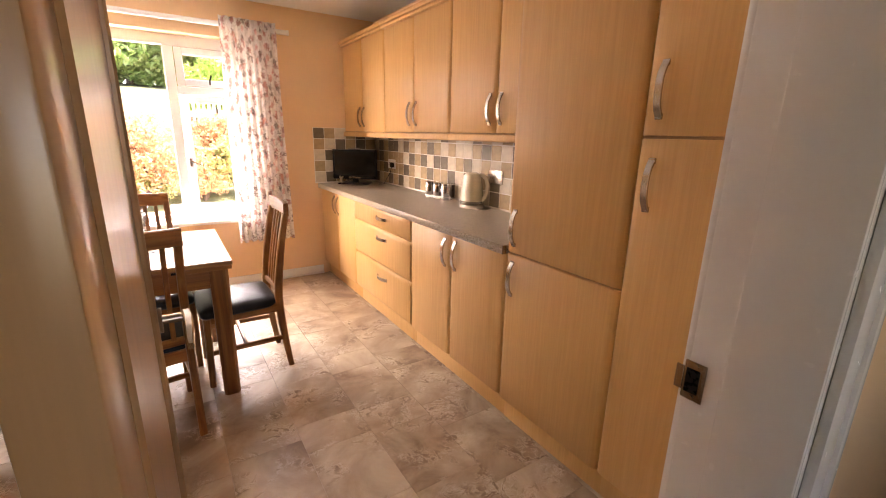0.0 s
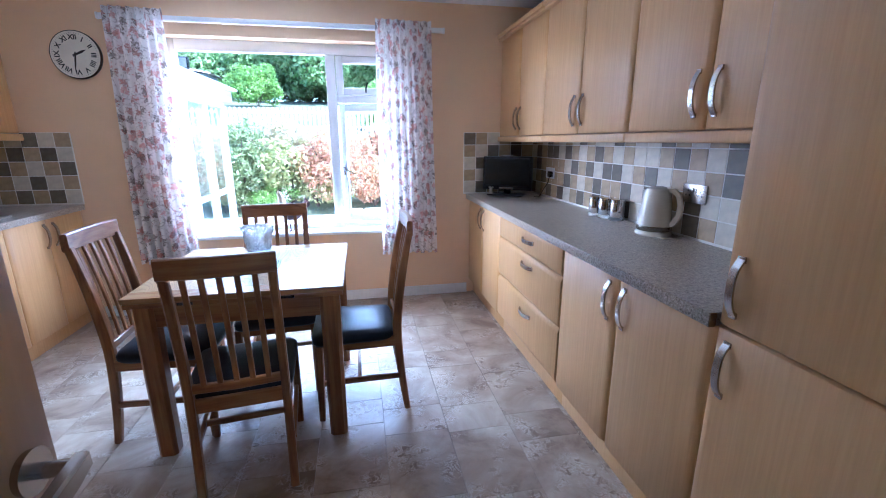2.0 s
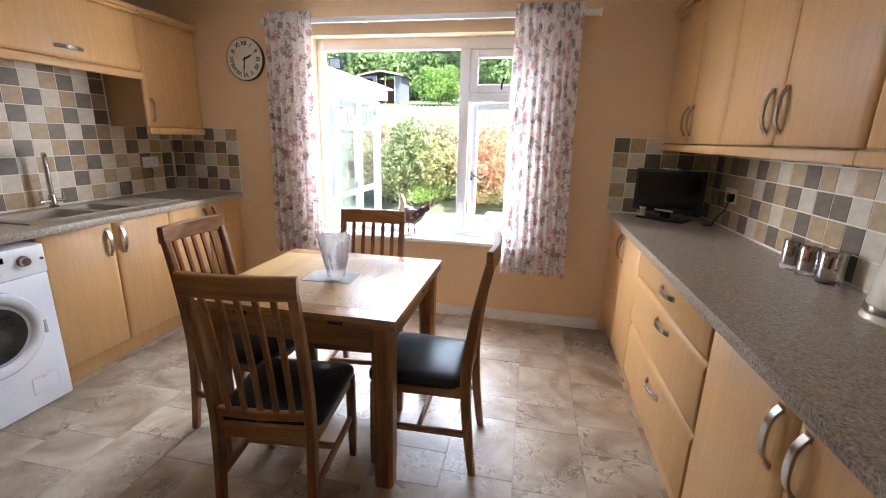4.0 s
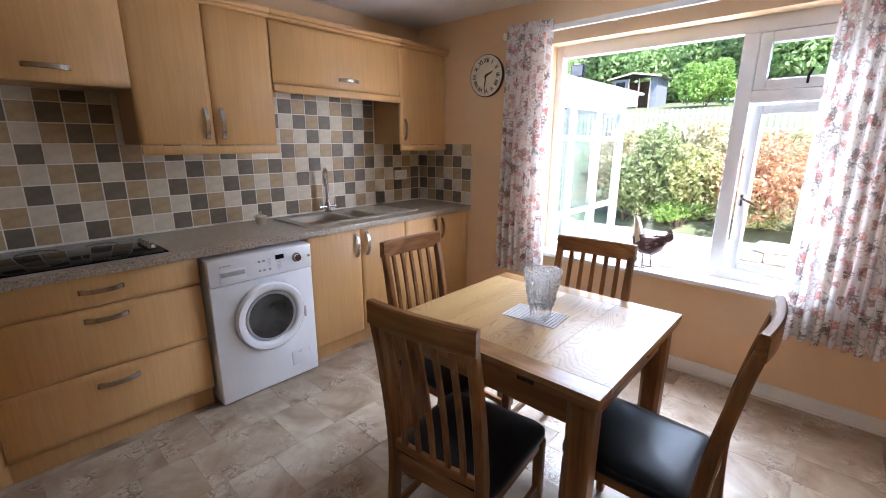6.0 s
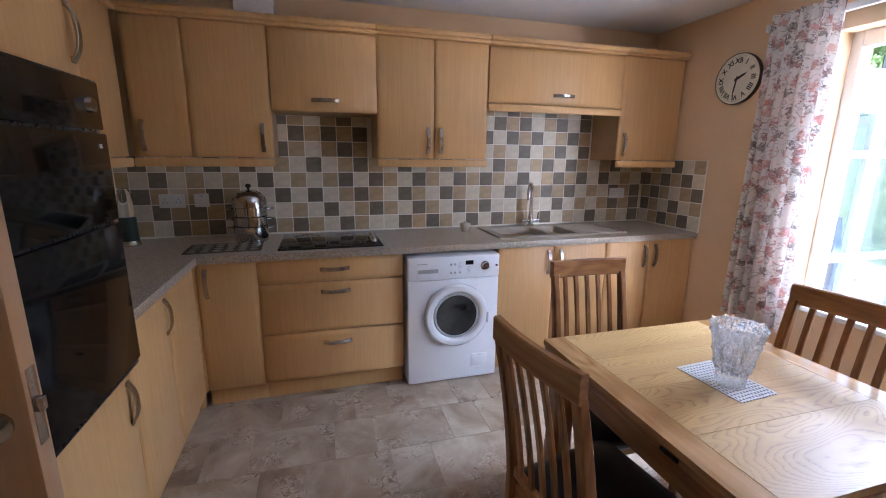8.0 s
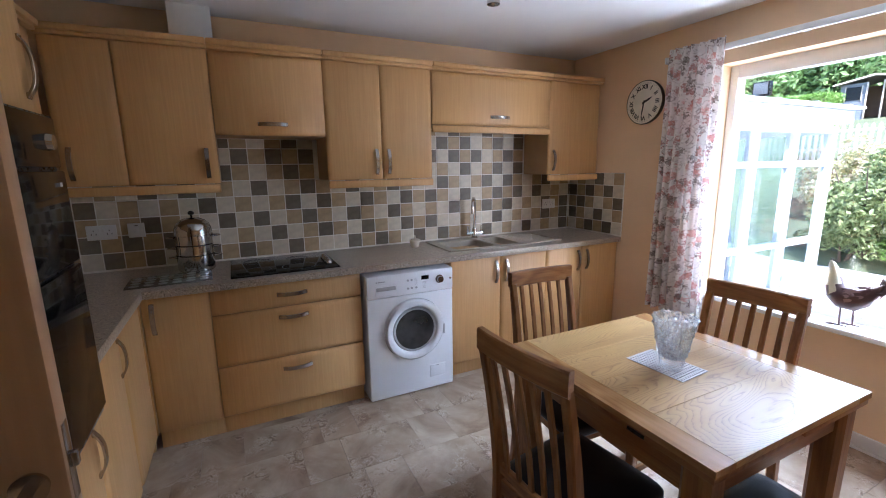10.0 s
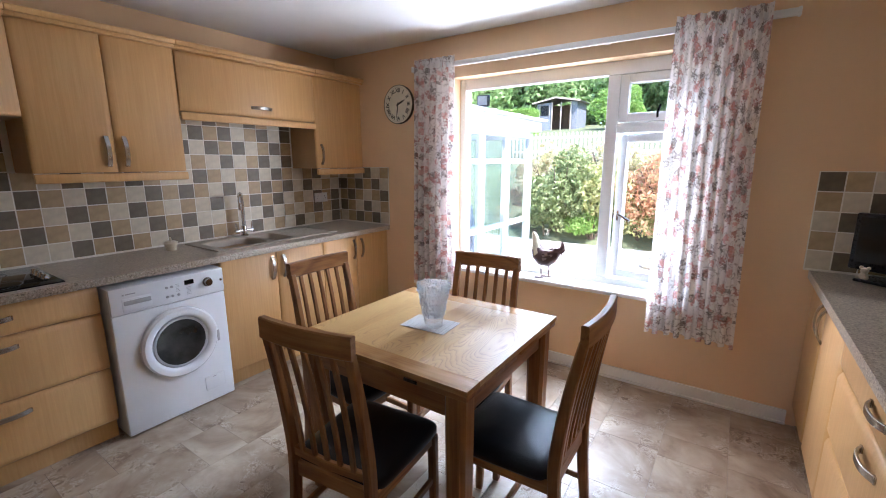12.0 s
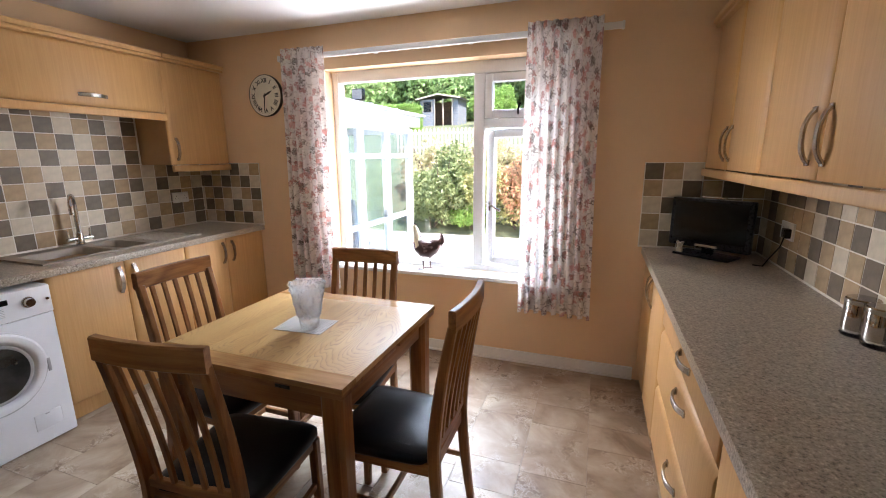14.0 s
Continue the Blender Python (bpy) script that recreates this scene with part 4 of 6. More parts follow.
# ---- chairs ----
def chair():
    """Local: faces +y, back at y = 0, centred on x."""
    t = thing("dining_chair", pose(0, 0, 0), "oak slat-back dining chair with a black leather seat", "chair", "chairs round the table")
    W = 0.185

    def at(z):
        if z > 0.45:
            return 0.055 - 0.085 * ((z - 0.45) / 0.55) ** 1.5
        return 0.055 - 0.043 * ((0.45 - z) / 0.45) ** 1.6
    for s in (-1, 1):
        b = nb()
        pts = []
        for i in range(15):
            z = i / 14 * 0.94
            pts.append((s * (W - 0.016), at(z), z))
        sweep(b, pts, 0.032, [0.030 + 0.014 * math.sin(math.pi * i / 14) for i in range(15)], (0, 1, 0))
        part("back_post", b, OAK_Z, t)
        b = nb()
        sweep(b, [(s * 0.19, 0.445, 0), (s * 0.19, 0.44, 0.2), (s * 0.19, 0.435, 0.405)], [0.030, 0.036, 0.038], [0.030, 0.036, 0.038], (0, 1, 0))
        part("front_leg", b, OAK_Z, t)
        b = nb()
        sweep(b, [(s * 0.180, 0.055, 0.20), (s * 0.188, 0.44, 0.20)], 0.018, 0.028)
        part("stretcher", b, OAK_Y, t)
        b = nb()
        sweep(b, [(s * 0.176, 0.07, 0.395), (s * 0.186, 0.425, 0.395)], 0.022, 0.055)
        part("side_rail", b, OAK_Y, t)
    b = nb()
    sweep(b, [(-0.155, 0.062, 0.40), (0.155, 0.062, 0.40)], 0.022, 0.06)
    part("back_rail", b, OAK_X, t)
    b = nb()
    sweep(b, [(-0.175, 0.438, 0.395), (0.175, 0.438, 0.395)], 0.022, 0.055)
    part("front_rail", b, OAK_X, t)
    b = nb()
    sweep(b, [(-0.182, 0.25, 0.20), (0.182, 0.25, 0.20)], 0.018, 0.026)
    part("stretcher", b, OAK_X, t)
    # curved top rail
    b = nb()
    pts = [(W * q, at(0.955) - 0.016 * (1 - q * q) + 0.001, 0.963) for q in [i / 8 - 1 for i in range(17)]]
    sweep(b, pts, 0.027, 0.075)
    part("top_rail", b, OAK_X, t)
    b = nb()
    sweep(b, [(-0.155, at(0.475) - 0.002, 0.478), (0, at(0.475) - 0.012, 0.478), (0.155, at(0.475) - 0.002, 0.478)], 0.02, 0.036)
    part("lower_rail", b, OAK_X, t)
    for i in range(5):
        x = -0.112 + 0.056 * i
        b = nb()
        pts = []
        for k in range(8):
            z = 0.49 + k / 7 * 0.445
            pts.append((x, at(z) - 0.010 - 0.008 * (1 - (x / 0.16) ** 2) * (k / 7), z))
        sweep(b, pts, 0.020, 0.012, (0, 1, 0))
        part("slat", b, OAK_Z, t)
    # upholstered seat, domed
    b = nb()
    n = 12
    rows = []
    for layer, (zz, gr) in enumerate(((0.405, -0.004), (0.418, 0.004), (0.440, 0.004), (0.452, -0.006))):
        ring = []
        for i in range(40):
            a = 2 * math.pi * i / 40
            ca, sa = math.cos(a), math.sin(a)
            e = 0.22
            xx = math.copysign(abs(ca) ** e, ca)
            yy = math.copysign(abs(sa) ** e, sa)
            wx = 0.19 + 0.018 * (yy + 1) / 2 + gr
            ring.append(b.verts.new((xx * wx, 0.268 + yy * (0.200 + gr), zz)))
        rows.append(ring)
    for k, f in enumerate((0.8, 0.55, 0.3)):
        z = 0.452 + (0.010, 0.016, 0.019)[k]
        rows.append([b.verts.new((v.co.x * f, 0.268 + (v.co.y - 0.268) * f, z)) for v in rows[3]])
    for ra, rb in zip(rows, rows[1:]):
        for i in range(40):
            j = (i + 1) % 40
            b.faces.new((ra[i], ra[j], rb[j], rb[i]))
    b.faces.new(rows[0][::-1])
    b.faces.new(rows[-1])
    part("seat", b, LEATHER, t, "black leather seat pad", 60)
    return t


chair_a = chair()
chair_a.matrix_world = pose(0.024, 2.208, 0, 0, 0, 7)
chair_a["label"] = "oak slat-back chair with black leather seat, back to the doorway"
for m, lb in ((pose(0.712, 2.845, 0, 0, 0, 90.5), "oak slat-back chair with black leather seat, pulled out sideways"),
              (pose(0.002, 3.368, 0, 0, 0, 184.5), "oak slat-back chair with black leather seat, pushed in below window"),
              (pose(-0.668, 2.838, 0, 0, 0, -91.5), "oak slat-back chair with black leather seat beside the washing machine")):
    o = copy_thing(chair_a, m)
    o["label"] = lb

# ---- extractor duct, ceiling spotlight ----
duct = thing("extractor_duct", pose(-2.08, 1.365, 2.206), "white boxed extractor duct from wall unit to ceiling", "duct")
bm = nb()
box(bm, -0.09, 0.08, -0.108, 0.108, 0, CEILZ - 2.206, 0.003)
part("casing", bm, WHITE, duct)
spot = thing("ceiling_spotlight", pose(-0.82, 2.62, CEILZ), "small chrome spotlight hanging from the ceiling, switched off", "ceiling light")
bm = nb()
lathe(bm, [(0, 0), (0.055, 0), (0.055, -0.012), (0.045, -0.022), (0, -0.022)], 28)
part("ceiling_rose", bm, CHROME, spot)
bm = nb()
tube(bm, [(0, 0, -0.02), (0, 0, -0.10), (0.012, 0, -0.135)], 0.006)
part("stem", bm, CHROME, spot)
bm = nb()
lathe(bm, [(0, 0.03), (0.018, 0.028), (0.024, 0.0), (0.03, -0.05), (0.028, -0.05), (0.02, 0.0), (0, 0.01)], 24, (0.014, 0, -0.155))
part("lamp_head", bm, CHROME, spot)

# ---- washing machine ----
wm = thing("washing_machine", pose(-1.52, 2.168, 0, 0, 0, 90), "white front-loading washing machine with a dark porthole", "washing machine")
bm = nb()
box(bm, 0, 0.597, 0.004, 0.57, 0.012, 0.846, 0.006)
part("casing", bm, ENAMEL, wm)
bm = nb()
box(bm, 0.002, 0.595, -0.012, 0.006, 0.70, 0.846, 0.008)
panel = part("control_panel", bm, ENAMEL, wm)
bm = nb()
box(bm, 0.002, 0.595, -0.004, 0.006, 0.012, 0.697, 0.006)
part("front_panel", bm, ENAMEL, wm)
dr = nb()
box(dr, 0.055, 0.195, -0.015, -0.008, 0.715, 0.785, 0.004)
drawer = part("detergent_drawer", dr, ENAMEL, wm)
dr = nb()
box(dr, 0.062, 0.188, -0.017, -0.0145, 0.748, 0.772, 0.003)
part("drawer_grip", dr, GREYPL, drawer)
dr = nb()
box(dr, 0.06, 0.068, -0.0135, -0.0115, 0.802, 0.81)
box(dr, 0.074, 0.12, -0.0135, -0.0115, 0.803, 0.809)
part("maker_mark", dr, GREYPL, panel)
for u, z in ((0.272, 0.795), (0.298, 0.795), (0.272, 0.742), (0.298, 0.742), (0.33, 0.742)):
    dr = nb()
    bmesh.ops.create_cone(dr, cap_ends=True, segments=16, radius1=0.0075, radius2=0.0065, depth=0.006, matrix=pose(u, -0.0145, z, 90))
    part("button", dr, GREYPL, panel)
for k in range(6):
    dr = nb()
    box(dr, 0.318, 0.338, -0.0128, -0.0118, 0.802 - 0.008 * k, 0.804 - 0.008 * k)
    box(dr, 0.375, 0.398, -0.0128, -0.0118, 0.772 - 0.008 * k, 0.774 - 0.008 * k)
    part("printed_mark", dr, GREYPL, panel)
dr = nb()
box(dr, 0.366, 0.418, -0.0135, -0.011, 0.788, 0.815, 0.001)
part("display", dr, BLACKGLASS, panel, "small dark display")
dr = nb()
bmesh.ops.create_cone(dr, cap_ends=True, segments=32, radius1=0.029, radius2=0.026, depth=0.006, matrix=pose(0.495, -0.0145, 0.778, 90))
bmesh.ops.create_cone(dr, cap_ends=True, segments=32, radius1=0.023, radius2=0.020, depth=0.02, matrix=pose(0.495, -0.026, 0.778, 90))
part("programme_dial", dr, CHROME, panel, "chrome programme dial")
dr = nb()
bmesh.ops.create_cone(dr, cap_ends=True, segments=18, radius1=0.008, radius2=0.007, depth=0.008, matrix=pose(0.573, -0.015, 0.775, 90))
part("start_button", dr, CHROME, panel)


def ring_disc(prof, at, seg=48):
    b = nb()
    lathe(b, prof, seg)
    bmesh.ops.transform(b, matrix=pose(*at) @ pose(0, 0, 0, 90, 0, 0), verts=b.verts)
    return b


C = (0.31, -0.004, 0.462)
pd = part("porthole_door", ring_disc([(0.208, 0), (0.206, 0.022), (0.195, 0.034), (0.172, 0.036), (0.158, 0.028), (0.150, 0.012), (0.148, -0.01)], C), ENAMEL, wm, "white round porthole door")
part("porthole_glass", ring_disc([(0.1505, 0.014), (0.14, 0.020), (0.12, 0.017), (0.09, 0.010), (0.05, 0.006), (0, 0.005)], C), plain("smoky_glass", (0.030, 0.033, 0.034), 0.05, 0, 0.6, 9, spec=0.7), pd, "dark domed glass")
part("inner_seal", ring_disc([(0.1515, 0.0145), (0.146, 0.021), (0.138, 0.0215), (0.134, 0.0195)], C), GREYPL, pd, "grey ring round the glass")
dr = nb()
box(dr, 0.508, 0.522, -0.036, -0.030, 0.40, 0.47, 0.002)
part("door_catch", dr, GREYPL, pd)
dr = nb()
box(dr, 0.42, 0.538, -0.007, -0.003, 0.088, 0.178, 0.003)
part("filter_flap", dr, ENAMEL, wm)
dr = nb()
box(dr, 0.465, 0.485, -0.009, -0.006, 0.168, 0.172)
part("flap_slot", dr, GREYPL, wm)
for u in (0.06, 0.54):
    for v in (0.06, 0.5):
        dr = nb()
        lathe(dr, [(0, 0), (0.022, 0), (0.02, 0.013), (0, 0.013)], 14, (u, v, 0))
        part("foot", dr, RUBBER, wm)

# ---- oven in its tower ----
oven = thing("double_oven", pose(-0.11, 1.012, 0.73, 0, 0, 180), "black glass built-in double oven in its housing", "oven")
bm = nb()
box(bm, 0.004, 0.596, -0.018, 0.02, 0.0, 0.935, 0.003)
part("casing", bm, BLACKPL, oven)
bm = nb()
box(bm, 0.006, 0.594, -0.03, -0.018, 0.79, 0.93, 0.004)
cp = part("control_panel", bm, BLACKGLASS, oven)
for u in (0.07, 0.52):
    b = nb()
    bmesh.ops.create_cone(b, cap_ends=True, segments=28, radius1=0.024, radius2=0.020, depth=0.014, matrix=pose(u, -0.037, 0.86, 90))
    part("knob", b, CHROME, cp, "chrome oven knob")
for z0, z1 in ((0.02, 0.50), (0.51, 0.78)):
    b = nb()
    box(b, 0.008, 0.592, -0.036, -0.018, z0, z1, 0.005)
    d = part("oven_door", b, BLACKGLASS, oven)
b = nb()
box(b, 0.532, 0.548, -0.0372, -0.036, 0.735, 0.747)
part("maker_mark", b, PLASTIC_W, oven)
for z in (0.0, 0.93):
    b = nb()
    box(b, 0.0, 0.6, -0.024, -0.0185, z - 0.004, z + 0.006, 0.001)
    part("trim", b, BLACKPL, oven)

# ---- hob ----
hob = thing("ceramic_hob", pose(-1.87, 1.738, 0.91), "black ceramic glass hob let into the worktop", "hob")
bm = nb()
box(bm, -0.265, 0.265, -0.303, 0.303, 0.0, 0.006, 0.003)
part("glass", bm, BLACKGLASS, hob)
for x, y, r in ((-0.13, -0.15, 0.085), (-0.13, 0.10, 0.07), (0.12, -0.15, 0.07), (0.12, 0.08, 0.10)):
    b = nb()
    lathe(b, [(r, 0.0061), (r - 0.003, 0.0064), (r - 0.004, 0.0061)], 40, (x, y, 0))
    part("cooking_zone", b, BLACKPL, hob)
for i in range(4):
    b = nb()
    lathe(b, [(0.019, 0.006), (0.018, 0.012), (0.014, 0.018), (0.013, 0.03), (0, 0.031)], 20, (-0.06 + 0.062 * i, 0.262, 0))
    part("knob", b, CHROME, hob, "chrome hob knob")

# ---- sink and tap ----
sink = thing("kitchen_sink", pose(0, 0, 0.91), "beige resin one-and-a-half bowl sink with a drainer", "sink")
bm = nb()
H1, H2 = (2.885, 3.235), (3.275, 3.45)
for x0, x1, y0, y1 in ((SX0, BX0, SY0, SY1), (BX1, SX1, SY0, SY1), (BX0, BX1, SY0, H1[0]), (BX0, BX1, H1[1], H2[0]), (BX0, BX1, H2[1], 3.50)):
    box(bm, x0, x1, y0, y1, 0.0, 0.009)
box(bm, BX0, BX1, 3.50, SY1 - 0.02, 0.0, 0.0055)
box(bm, BX0, BX1, SY1 - 0.02, SY1, 0.0, 0.009)
for k in range(7):
    xx = BX0 + 0.04 + k * 0.042
    tube(bm, [(xx, 3.53, 0.0055), (xx, 3.78, 0.0055)], 0.0035, 6)
bmesh.ops.remove_doubles(bm, verts=bm.verts, dist=0.0004)
rim = part("rim", bm, SINKM, sink)


def bowl(y0, y1, depth):
    b = nb()
    x0, x1 = BX0, BX1
    cx, cy, ax, ay = (x0 + x1) / 2, (y0 + y1) / 2, (x1 - x0) / 2, (y1 - y0) / 2
    n = 48
    rows = []
    for f, z, e in ((1.0, 0.009, 0.0), (0.985, 0.007, 0.22), (0.95, -0.01, 0.25), (0.90, -depth * 0.85, 0.3), (0.82, -depth, 0.35), (0.12, -depth - 0.004, 1.0)):
        r = []
        for i in range(n):
            a = 2 * math.pi * i / n
            ca, sa = math.cos(a), math.sin(a)
            if e == 0:
                k = max(abs(ca), abs(sa))
                xx, yy = ca / k, sa / k
            else:
                xx, yy = math.copysign(abs(ca) ** e, ca), math.copysign(abs(sa) ** e, sa)
            r.append(b.verts.new((cx + xx * ax * f, cy + yy * ay * f, z)))
        rows.append(r)
    for ra, rb in zip(rows, rows[1:]):
        for i in range(n):
            j = (i + 1) % n
            b.faces.new((ra[i], ra[j], rb[j], rb[i]))
    b.faces.new(rows[-1])
    ob = part("bowl", b, SINKM, sink, "", 50)
    b = nb()
    lathe(b, [(0.034, -depth - 0.001), (0.03, 0.002 - depth), (0.02, -depth - 0.002), (0, -depth - 0.002)], 24, (cx, cy, 0))
    part("waste", b, CHROME, ob, "chrome waste")


bowl(*H1, 0.15)
bowl(*H2, 0.09)
tap = thing("mixer_tap", pose(-2.075, 3.262, 0.919), "chrome swan-neck mixer tap with two levers", "tap")
bm = nb()
lathe(bm, [(0.027, 0), (0.027, 0.008), (0.02, 0.014), (0.019, 0.075), (0.015, 0.085)], 24)
part("base", bm, CHROME, tap)
bm = nb()
pts = [(0, 0, 0.08), (0, 0, 0.255)] + [(0.062 * (1 - math.cos(a)), -0.045 * (1 - math.cos(a)), 0.255 + 0.075 * math.sin(a)) for a in [math.pi * i / 14 for i in range(1, 15)]] + [(0.124, -0.09, 0.215)]
tube(bm, pts, 0.0135, 14)
part("spout", bm, CHROME, tap)
bm = nb()
tube(bm, [(0, -0.075, 0.042), (0, 0.075, 0.042)], 0.0105, 14)
part("cross_bar", bm, CHROME, tap)
for s in (-1, 1):
    bm = nb()
    tube(bm, [(0, s * 0.062, 0.042), (0.0, s * 0.066, 0.105)], [0.008, 0.006], 12)
    part("lever", bm, CHROME, tap)

# ---- things on the sink-side worktop ----
st = thing("steamer_pan", pose(-1.975, 1.255, 0.91), "stacked stainless steel steamer pan with a domed lid", "pan")
bm = nb()
lathe(bm, [(0, 0), (0.092, 0), (0.100, 0.010), (0.101, 0.095), (0.105, 0.098)], 40)
part("pan", bm, CHROME, st)
for k, (z0, z1) in enumerate(((0.099, 0.155), (0.158, 0.215))):
    bm = nb()
    lathe(bm, [(0.095, z0), (0.100, z0 + 0.004), (0.100, z1), (0.104, z1 + 0.002), (0.095, z1 + 0.002)], 40)
    part("steamer_tier", bm, CHROME, st)
bm = nb()
lathe(bm, [(0.102, 0.217), (0.101, 0.228), (0.098, 0.258), (0.088, 0.283), (0.066, 0.304), (0.035, 0.317), (0, 0.321)], 40)
lid = part("lid", bm, CHROME, st)
bm = nb()
lathe(bm, [(0.006, 0.319), (0.006, 0.332), (0.016, 0.338), (0.017, 0.348), (0.01, 0.357), (0, 0.359)], 20)
part("lid_knob", bm, BLACKPL, lid)
for z in (0.085, 0.140, 0.205):
    for s in (-1, 1):
        bm = nb()
        pts = [(0.02 * math.cos(a) * 0 + (-0.03 + 0.06 * i / 8), s * (0.100 + 0.038 * math.sin(math.pi * i / 8)), z) for i, a in enumerate([0] * 9)]
        tube(bm, pts, 0.005, 8)
        part("handle", bm, CHROME, st)
cb = thing("chopping_board", pose(-1.755, 1.14, 0.91, 0, 0, 3), "glass chopping board with rows of pale discs", "chopping board")
bm = nb()
box(bm, -0.13, 0.13, -0.20, 0.20, 0.003, 0.008, 0.002)
part("glass_slab", bm, plain("smoked_glass_board", (0.12, 0.11, 0.095), 0.12, 0, 0.05, 6), cb)
DISCM = plain("pale_disc", (0.36, 0.38, 0.34), 0.25, 0, 0.08, 20)
disc_b = nb()
lathe(disc_b, [(0.023, 0), (0.022, 0.001), (0, 0.0012)], 20)
disc_me = mesh_of("disc", disc_b, DISCM)
for i in range(4):
    for j in range(6):
        o = part("disc", disc_me, DISCM, cb)
        o.location = (-0.09 + 0.06 * i, -0.16 + 0.064 * j, 0.008)
for x in (-0.11, 0.11):
    for y in (-0.18, 0.18):
        bm = nb()
        lathe(bm, [(0, 0), (0.008, 0), (0.008, 0.003)], 10, (x, y, 0))
        part("foot", bm, RUBBER, cb)
pot = thing("lidded_pot", pose(-1.985, 2.69, 0.91), "small cream ceramic pot with a lid", "pot")
bm = nb()
lathe(bm, [(0, 0), (0.026, 0), (0.030, 0.006), (0.038, 0.045), (0.040, 0.052), (0.036, 0.052)], 28)
part("bowl", bm, CREAM, pot)
bm = nb()
lathe(bm, [(0.042, 0.052), (0.040, 0.058), (0.015, 0.066), (0.008, 0.068), (0.006, 0.088), (0, 0.09)], 28)
part("lid", bm, CREAM, pot)
bl = thing("drinks_blender", pose(-1.98, 0.585, 0.91), "dark blender base with a clear jug on top", "blender")
bm = nb()
lathe(bm, [(0, 0), (0.052, 0), (0.054, 0.012), (0.048, 0.03)], 28)
part("foot_ring", bm, STEEL, bl)
bm = nb()
lathe(bm, [(0.048, 0.03), (0.044, 0.12), (0.045, 0.16), (0.04, 0.17), (0, 0.17)], 28)
part("base", bm, plain("dark_green_plastic", (0.015, 0.03, 0.025), 0.3, 0, 0.1, 8), bl)
bm = nb()
lathe(bm, [(0.036, 0.17), (0.040, 0.21), (0.036, 0.30), (0.02, 0.335), (0, 0.34)], 28)
part("jug", bm, CRYSTAL, bl)
lf = thing("leaflet", pose(-0.765, 0.93, 0.911, 0, -8, 0), "white folded leaflet leaning against the oven tower", "leaflet")
bm = nb()
box(bm, -0.003, 0.003, -0.06, 0.06, 0, 0.17, 0.001)
part("sheet", bm, PLASTIC_W, lf)


# ---- sockets ----
def socket(m, w, kind, metal, label):
    mt = STEEL if metal else PLASTIC_W
    t = thing("wall_socket", m, label, "socket", "sockets on the tiled walls")
    b = nb()
    box(b, -w / 2, w / 2, -0.010, 0.0, -0.043, 0.043, 0.003)
    part("plate", b, mt, t)
    if kind == "double":
        for s in (-1, 1):
            for dx, dz in ((0, 0.012), (-0.011, -0.008), (0.011, -0.008)):
                # black block on the plate, painting in the dark of a pin hole
                b = nb()
                box(b, s * 0.038 + dx - 0.002, s * 0.038 + dx + 0.002, -0.0108, -0.0095, dz - 0.004, dz + 0.004)
                part("pin_hole_shade", b, BLACKPL, t)
            b = nb()
            box(b, s * 0.010 - 0.006, s * 0.010 + 0.006, -0.014, -0.009, 0.006, 0.026, 0.002)
            part("switch", b, mt, t)
    else:
        b = nb()
        box(b, -0.012, 0.012, -0.014, -0.009, -0.016, 0.016, 0.002)
        part("switch", b, mt, t)
        b = nb()
        box(b, -0.010, 0.010, -0.0108, -0.0095, 0.026, 0.030)
        part("neon", b, BLACKPL, t)
    return t


socket(pose(XL + 0.009, 0.775, 1.150, 0, 0, 90), 0.146, "double", False, "white double socket on the tiled wall")
socket(pose(XL + 0.009, 0.945, 1.152, 0, 0, 90), 0.086, "single", False, "white cooker switch on the tiled wall")
socket(pose(XL + 0.009, 4.10, 1.155, 0, 0, 90), 0.146, "double", False, "white double socket on the tiled wall near the sink")
socket(pose(XR - 0.009, 2.406, 1.125, 0, 0, -90), 0.146, "double", True, "brushed steel double socket above the worktop")
socket(pose(XR - 0.009, 3.96, 1.110, 0, 0, -90), 0.146, "double", False, "white double socket behind the television")
plug = thing("plug", pose(XR - 0.019, 3.92, 1.105, 0, 0, -90), "black plug and cable in the socket", "plug")
bm = nb()
box(bm, -0.025, 0.025, -0.028, 0, -0.025, 0.022, 0.006)
part("plug_body", bm, BLACKPL, plug)
bm = nb()
tube(bm, [(0, -0.02, -0.024), (0, -0.03, -0.07), (-0.05, -0.05, -0.14), (-0.06, -0.07, -0.185), (-0.10, -0.10, -0.19)], 0.0035, 8)
part("cable", bm, BLACKPL, plug)

# ---- television ----
tv = thing("television", pose(1.750, 4.195, 0.91, 0, 0, -37), "small black flat television in the corner of the worktop", "television")
bm = nb()
box(bm, -0.215, 0.215, -0.020, 0.022, 0.045, 0.325, 0.008)
part("casing", bm, BLACKPL, tv)
bm = nb()
box(bm, -0.193, 0.193, -0.0225, -0.0195, 0.085, 0.308, 0.001)
part("screen", bm, SCREEN, tv)
bm = nb()
box(bm, -0.06, 0.06, -0.0235, -0.0195, 0.052, 0.068, 0.002)
part("silver_bar", bm, STEEL, tv)
bm = nb()
box(bm, -0.16, 0.16, 0.022, 0.06, 0.08, 0.28, 0.014)
part("back_cover", bm, BLACKPL, tv)
bm = nb()
box(bm, -0.03, 0.03, 0.0, 0.02, 0.012, 0.07, 0.004)
part("neck", bm, BLACKPL, tv)
bm = nb()
box(bm, -0.15, 0.15, -0.09, 0.07, 0.0, 0.014, 0.006)
part("stand", bm, BLACKPL, tv)
